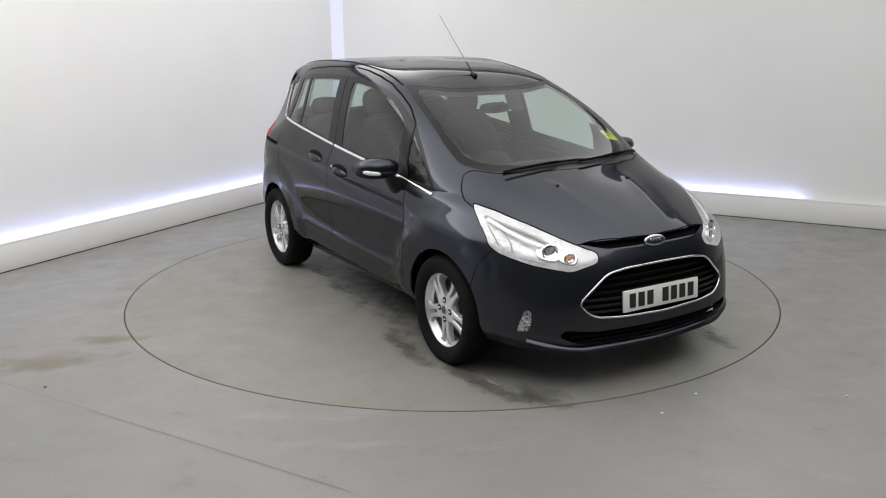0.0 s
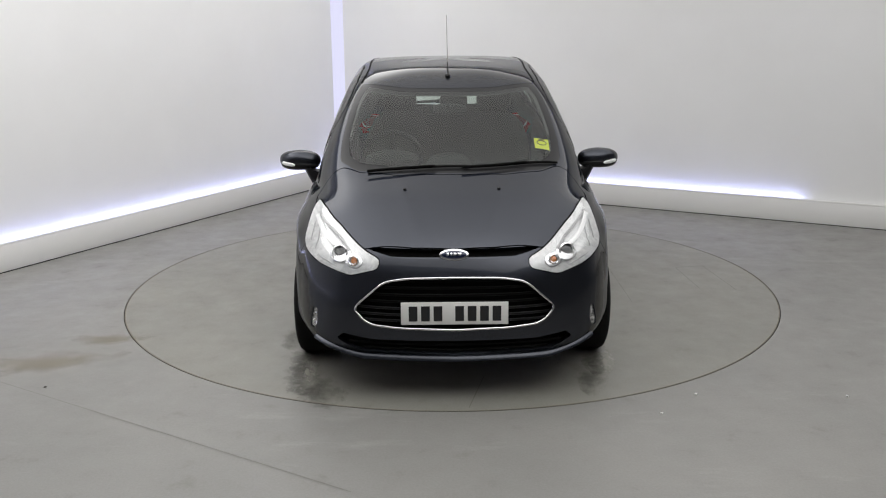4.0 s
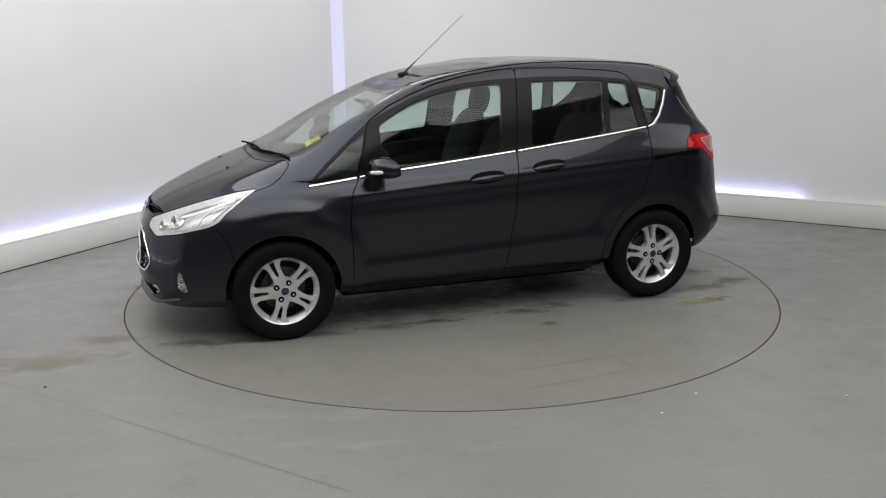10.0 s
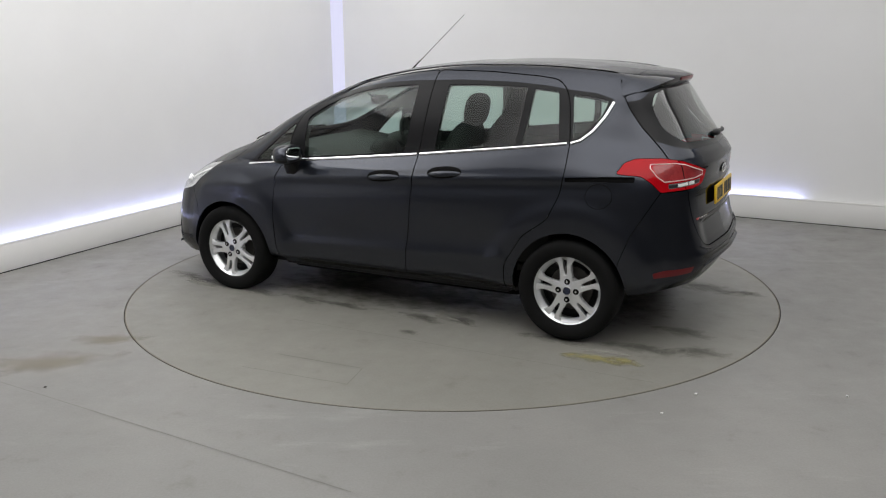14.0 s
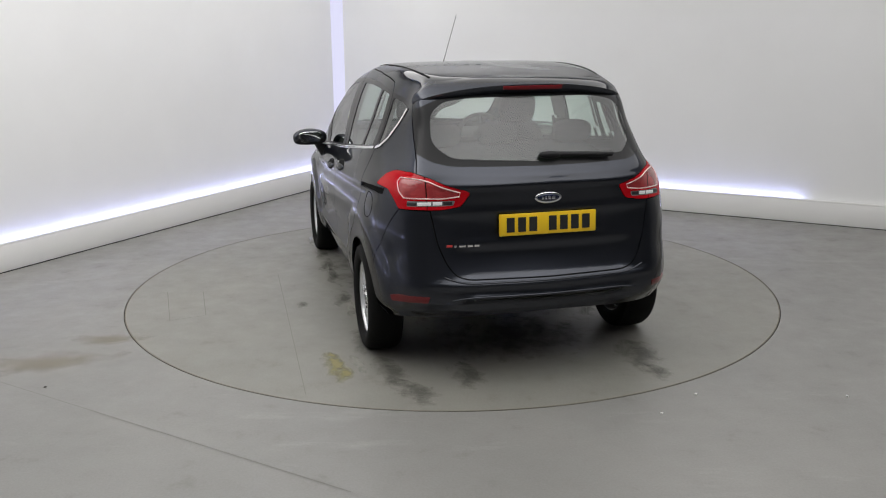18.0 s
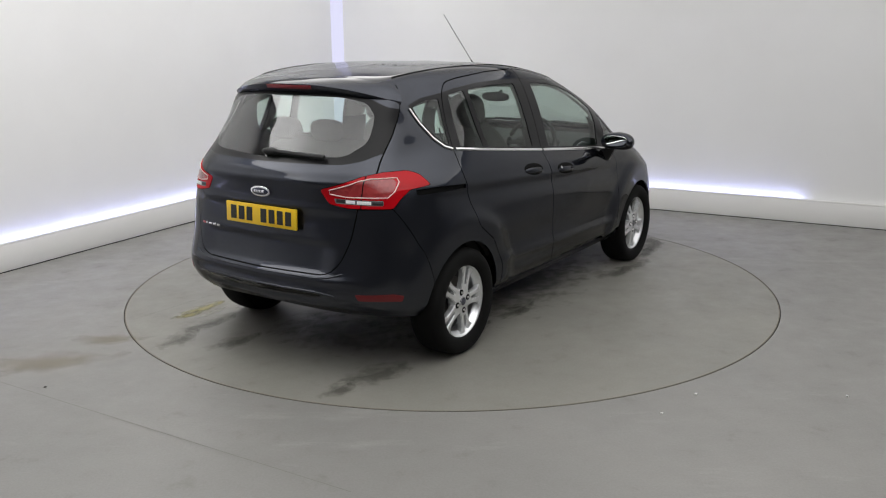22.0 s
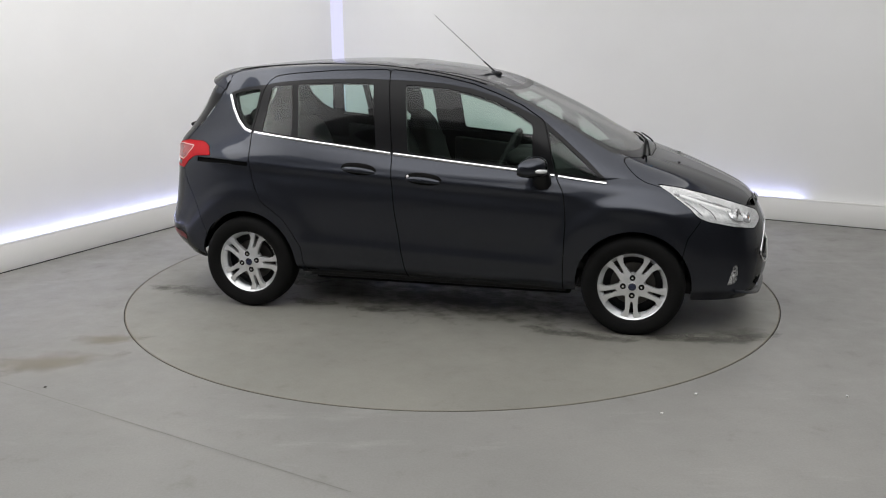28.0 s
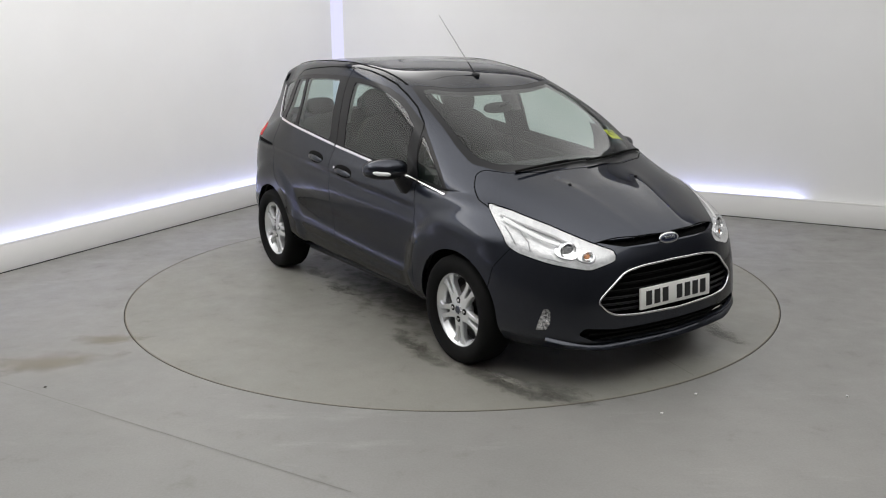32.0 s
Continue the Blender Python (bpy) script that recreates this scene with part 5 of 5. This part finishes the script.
for k in range(41):
    y = -.70 + 1.40 * k / 40
    z = .218 + .055 * max(0, (abs(y) - .45) / .25) ** 1.3
    p, n = at_front(abs(y), max(z, .235))
    lip.append((p.x + .004, y, z))
part("bumper_lip", ribbon(lip, [(.75, 0, .66)] * len(lip), .036, .010), BODY, front_bumper, "dark lower bumper lip")


def oval(rx, rz, thick):
    bm = blob(0, 0, 0, rx, thick, rz, 2.0, 40, 12)
    return bm


def badge(place):
    ob = part("badge", oval(.072, .0285, .005), CHROME, car, "oval badge with a bright rim")
    ob.matrix_basis = place
    p2 = part("badge_field", oval(.064, .022, .0078), BADGE_BLUE, ob, "dark blue oval field")
    for x, w in ((-.026, .018), (-.004, .014), (.014, .010), (.031, .012)):
        part("badge_mark", box(x - w / 2, x + w / 2, .0075, .0093, -.007, .008, .001), CHROME, p2)
    return ob


p, n = at_front(0, .728)
badge(Matrix.Translation(p + Vector((.008, 0, 0))) @ pose(0, 0, 0, 24, 0, -90))
p, n = at_rear(0, .958)
badge(Matrix.Translation(p + Vector((-.006, 0, 0))) @ pose(0, 0, 0, 0, 0, 90))


def number_plate(place, mat, label):
    ob = part("number_plate", box(-.26, .26, -.006, .006, -.0555, .0555, .004), mat, car, label)
    ob.matrix_basis = place
    x = -.225
    for k in range(7):
        w = .042
        part("plate_bar", box(x, x + w, .006, .0075, -.037, .037), INK, ob)
        x += .060 if k != 3 else .105
    return ob


number_plate(pose(2.034, 0, .452, 0, 0, -90) @ pose(0, 0, 0, 4, 0, 0), PLATE_WHITE, "white front number plate with dark bars")
number_plate(pose(-1.946, 0, .829, 0, 0, 90) @ pose(0, 0, 0, 3, 0, 0), PLATE_YELLOW, "yellow rear number plate with dark bars")
# model lettering on the tailgate as plain bars
for k, (y, w, mat) in enumerate(((.505, .03, BADGE_RED), (.476, .012, CHROME), (.44, .034, CHROME), (.402, .026, CHROME), (.368, .026, CHROME))):
    p, n = at_rear(y, .728)
    bm = box(-w / 2, w / 2, 0, .003, -.006, .006, .001)
    bm.transform(Matrix.Translation(p) @ n.to_track_quat("Y", "Z").to_matrix().to_4x4())
    part("model_badge", bm, mat, tailgate)

# ---- moulded ledges of the rear bumper ----
for name, half, z0, rise, wide in (("bumper_ledge", .54, .545, .03, .010), ("bumper_fold", .50, .474, .03, .010)):
    row = []
    for k in range(41):
        y = -half + 2 * half * k / 40
        z = z0 + rise * max(0, abs(y) / half - .72) ** 2 / .0784 * (1 if name == "bumper_ledge" else -.6)
        p, n = at_rear(abs(y), z)
        row.append((p.x - .001, y, z))
    part(name, ribbon(row, [(-.55, 0, .85)] * 41, wide, .005), BODY, rear_bumper)

# ---- tail: spoiler, wiper, lamp ----
bm, cols = bmesh.new(), []
for k in range(49):
    a = -1 + k / 24
    b = abs(a)
    x = -1.503 + .07 * max(0, (b - .7) / .3) ** 1.6
    p, n = at_top(x, .555 * b)
    root = Vector((x, .555 * a, p.z + .001))
    tip = Vector((-1.704 + .130 * b ** 1.9 + .10 * b ** 12, .593 * a, 1.512 - .075 * b ** 2.4 - .022 * b ** 12))
    low = tip + Vector((.012, -.004 * a, -.030 + .012 * b ** 3))
    under = Vector((-1.655 + .125 * b ** 2.4 + .06 * b ** 12, .56 * a + .022 * a * b ** 12, 1.455 - .055 * b ** 2.6))
    crown = root.lerp(tip, .5) + Vector((0, .006 * a, .007))
    edge = tip + Vector((.016, 0, .0035))
    cols.append([bm.verts.new(q) for q in (root, root.lerp(crown, .55) + Vector((0, 0, .0015)), crown, crown.lerp(edge, .6) + Vector((0, 0, .001)), edge, tip + Vector((.002, 0, -.004)), tip.lerp(low, .6), low, under)])
for a, b in zip(cols, cols[1:]):
    for i in range(8):
        bm.faces.new((a[i], a[i + 1], b[i + 1], b[i]))
bmesh.ops.recalc_face_normals(bm, faces=bm.faces[:])
spoiler = part("roof_spoiler", shade_smooth(bm, 70), BODY, tailgate, "dark roof spoiler over the rear window")
row = []
for k in range(17):
    y = -.16 + .32 * k / 16
    a = abs(y) / .545
    row.append(Vector((-1.6985 + .13 * a ** 1.9, y, 1.492)))
part("brake_light", ribbon(row, [(-1, 0, -.3)] * 17, .02, .006), DEEP_RED, spoiler, "dark red high brake light")
p0, n0 = at_rear(0.0, 1.165)
row = [at_rear(y, 1.165 - .05 * max(0, y - .1)) for y in (0, .1, .2, .3, .38)]
wiper = part("rear_wiper", ribbon([Vector((p.x - .022, -p.y, p.z + .0)) for p, n in row], [Vector((n.x, -n.y, n.z)) for p, n in row], .024, .014), PLASTIC, tailgate, "black rear wiper")
part("wiper_pivot", blob(p0.x - .020, -.03, 1.166, .024, .06, .020, 2.3), PLASTIC, wiper)

# ---- front wipers, washers, antenna, sticker, flap ----
for y0, y1, x0, x1 in ((-.46, .10, 1.275, 1.262), (.06, .60, 1.275, 1.155)):
    row = []
    for k in range(13):
        t = k / 12
        y = y0 + (y1 - y0) * t
        p, n = at_top(x0 + (x1 - x0) * t ** 1.5 - .012, abs(y))
        row.append((Vector((p.x, y, p.z)), Vector((n.x, n.y * (1 if y > 0 else -1), n.z))))
    blade = part("wiper_blade", ribbon([p + n * .006 for p, n in row], [n for _, n in row], .014, .009), SEAL, car, "black windscreen wiper")
    row = [(p + n * .010 + Vector((.028 * (1 - i / 12), 0, 0)), n) for i, (p, n) in enumerate(row[:9])]
    part("wiper_arm", ribbon([p + n * .006 for p, n in row], [n for _, n in row], .012, .008), SEAL, blade)
for y in (.25, -.25):
    p, n = at_top(1.475, abs(y))
    part("washer_jet", blob(p.x, y, p.z + .002, .011, .009, .007, 2.3, 12, 8), PLASTIC, bonnet, "small black washer jet")
foot = Vector((.256, 0, at_top(.256, 0)[0].z))
antenna = part("roof_antenna", blob(.245, 0, foot.z + .002, .045, .018, .018, 2.2, 20, 12), PLASTIC, car, "black roof antenna")
tip = Vector((-.181, 0, 1.882))
part("rod", tube([foot, foot.lerp(tip, .22)], .007, taper=.6), PLASTIC, antenna)
part("rod", tube([foot.lerp(tip, .21), foot.lerp(tip, .6), tip], .0028, taper=.7), STEEL, antenna)
bm = bmesh.new()
quad = []
for u in range(5):
    col = []
    for v in range(5):
        p, n = at_top(1.035 - .14 * v / 4 * .62, .575 - .085 + .085 * u / 4)
        col.append(bm.verts.new(p - n * .006))
    quad.append(col)
for a, b in zip(quad, quad[1:]):
    for i in range(4):
        bm.faces.new((a[i], a[i + 1], b[i + 1], b[i]))
bmesh.ops.recalc_face_normals(bm, faces=bm.faces[:])
sticker = part("sticker", bm, STICKER, windscreen, "yellow sticker inside the windscreen")
ring = []
for k in range(24):
    a = 2 * math.pi * k / 24
    p, n = at_top(.985 + .019 * math.cos(a), .5325 + .027 * math.sin(a))
    ring.append(p - n * .004)
part("sticker_ring", tube(ring, .0022, True, 5), INK, sticker)
p, n = at_top(.955, .535)
part("sticker_bar", blob(p.x, p.y, p.z - .004, .004, .018, .002, 3.0, 10, 6), INK, sticker)
ring = []
for k in range(32):
    a = 2 * math.pi * k / 32
    p, n = at_side(-1.413 + .076 * math.cos(a), .872 + .068 * math.sin(a))
    ring.append(p - n * .0005)
part("fuel_flap", tube(ring, .0022, True, 6), SEAL, body, "round fuel flap")

# ---- cabin ----
dash = box(.44, 1.10, -.66, .66, .62, .97, .05)
for v in dash.verts:
    if v.co.z > .9 and v.co.x < .7:
        v.co.z -= .03
    if v.co.z > .9 and v.co.x > .9:
        v.co.z += .035
dashboard = part("dashboard", dash, TRIM, car, "dark grey dashboard")
part("instrument_hood", blob(.50, -.36, .985, .12, .17, .055, 2.3), TRIM, dashboard)
part("centre_stack", blob(.46, 0, .90, .09, .15, .12, 2.6), TRIM, dashboard)
tilt = pose(.40, -.36, .985, 0, -66, 0)
ring = [tilt @ Vector((.185 * math.cos(2 * math.pi * k / 40), .185 * math.sin(2 * math.pi * k / 40), 0)) for k in range(40)]
steering = part("steering_wheel", tube(ring, .016, True, 10), TRIM, car, "black steering wheel")
for a in (0, 180, 270):
    part("wheel_spoke", tube([tilt @ Vector((0, 0, 0)), tilt @ (Vector((math.cos(radians(a + 90)), math.sin(radians(a + 90)), 0)) * .18)], .017), TRIM, steering)
bm = blob(0, 0, 0, .075, .075, .03, 2.4)
bm.transform(tilt)
part("airbag_cover", bm, TRIM, steering)


def seat(x, y, wide, kind="front_seat"):
    ob = part(kind, blob(x + .02, y, .60, .27, wide, .10, 3.0), CLOTH, car, "dark cloth front seat with headrest")
    bm = blob(0, 0, 0, .075, wide, .33, 3.2)
    for v in bm.verts:
        v.co.y *= 1 - .25 * max(0, v.co.z / .33) ** 2
        v.co.x += .03 * (abs(v.co.y) / wide) ** 2
    bm.transform(pose(x - .315, y, .90, 0, -17, 0))
    part("backrest", bm, CLOTH, ob)
    bm = blob(0, 0, 0, .055, .125, .105, 3.0)
    bm.transform(pose(x - .44, y, 1.285, 0, -12, 0))
    part("headrest", bm, CLOTH, ob)
    for d in (-.05, .05):
        part("headrest_post", tube([(x - .41, y + d, 1.12), (x - .43, y + d, 1.25)], .006), STEEL, ob)
    return ob


seat(0.0, .345, .25)
seat(0.0, -.345, .25)
bench = part("rear_seat", blob(-.95, 0, .62, .24, .62, .10, 4.0), CLOTH, car, "dark cloth rear bench with three headrests")
bm = blob(0, 0, 0, .07, .62, .30, 4.0)
bm.transform(pose(-1.22, 0, .88, 0, -18, 0))
part("backrest", bm, CLOTH, bench)
for y in (-.38, .07, .40):
    bm = blob(0, 0, 0, .05, .115, .065, 3.0)
    bm.transform(pose(-1.31, y, 1.215, 0, -10, 0))
    part("headrest", bm, CLOTH, bench)
part("cabin_floor", box(-1.75, .95, -.72, .72, .36, .40), TRIM, body)
part("parcel_shelf", box(-1.80, -1.33, -.55, .55, 1.0, 1.02, .005), TRIM, body, "dark parcel shelf")
part("load_trim", box(-1.85, -1.75, -.55, .55, .55, 1.06, .02), TRIM, tailgate)
glass, out = at_top(.60, 0)
bm = blob(glass.x - .10, 0, glass.z - .045, .02, .115, .034, 2.6)
part("inner_mirror", bm, TRIM, windscreen, "black inner mirror")
part("mirror_stem", tube([glass + Vector((-.09, 0, -.04)), glass + Vector((-.01, 0, -.008))], .012), TRIM, windscreen)
for s in (1, -1):
    for kind, x0, x1 in (("front_door", -.22, .76), ("rear_door", -1.10, -.30)):
        bm = box(x0, x1, .70, .76, .42, .96, .02)
        for v in bm.verts:
            if v.co.z > .8:
                v.co.z -= .10 * v.co.x
        part("door_card", mirrored(bm, s), TRIM, doors[kind, s], "dark door trim")
skin.free()


# ---- what moves ----
TURN = [(0, -58.67), (0.5, -58.72), (1, -59.4), (1.5, -61.6), (2, -65.65), (2.5, -71.0), (3, -77.15), (3.5, -83.05), (4.5, -95.07), (5.5, -107.22), (6, -113.23), (7, -125.12), (8, -137.02), (9, -148.91), (10, -160.43), (11, -171.72), (12, -183.21), (13, -194.75), (14, -206.72), (15.5, -224.64), (17, -243.12), (18, -255.27), (19, -267.35), (20, -279.39), (21, -291.49), (22, -303.56), (23, -315.63), (24, -327.68), (25, -339.75), (26.5, -357.26), (28, -374.32), (29, -386.0), (30, -397.93), (30.5, -403.77), (31, -409.2), (31.5, -413.26), (32, -415.89)]


def motions():
    walk(turntable, [(t, pose(0, 0, 0, 0, 0, a)) for t, a in TURN])
    walk(car, [(t, pose(0, 0, 0, 0, 0, a) @ pose(0.081, -0.02, 0)) for t, a in TURN])


motions()
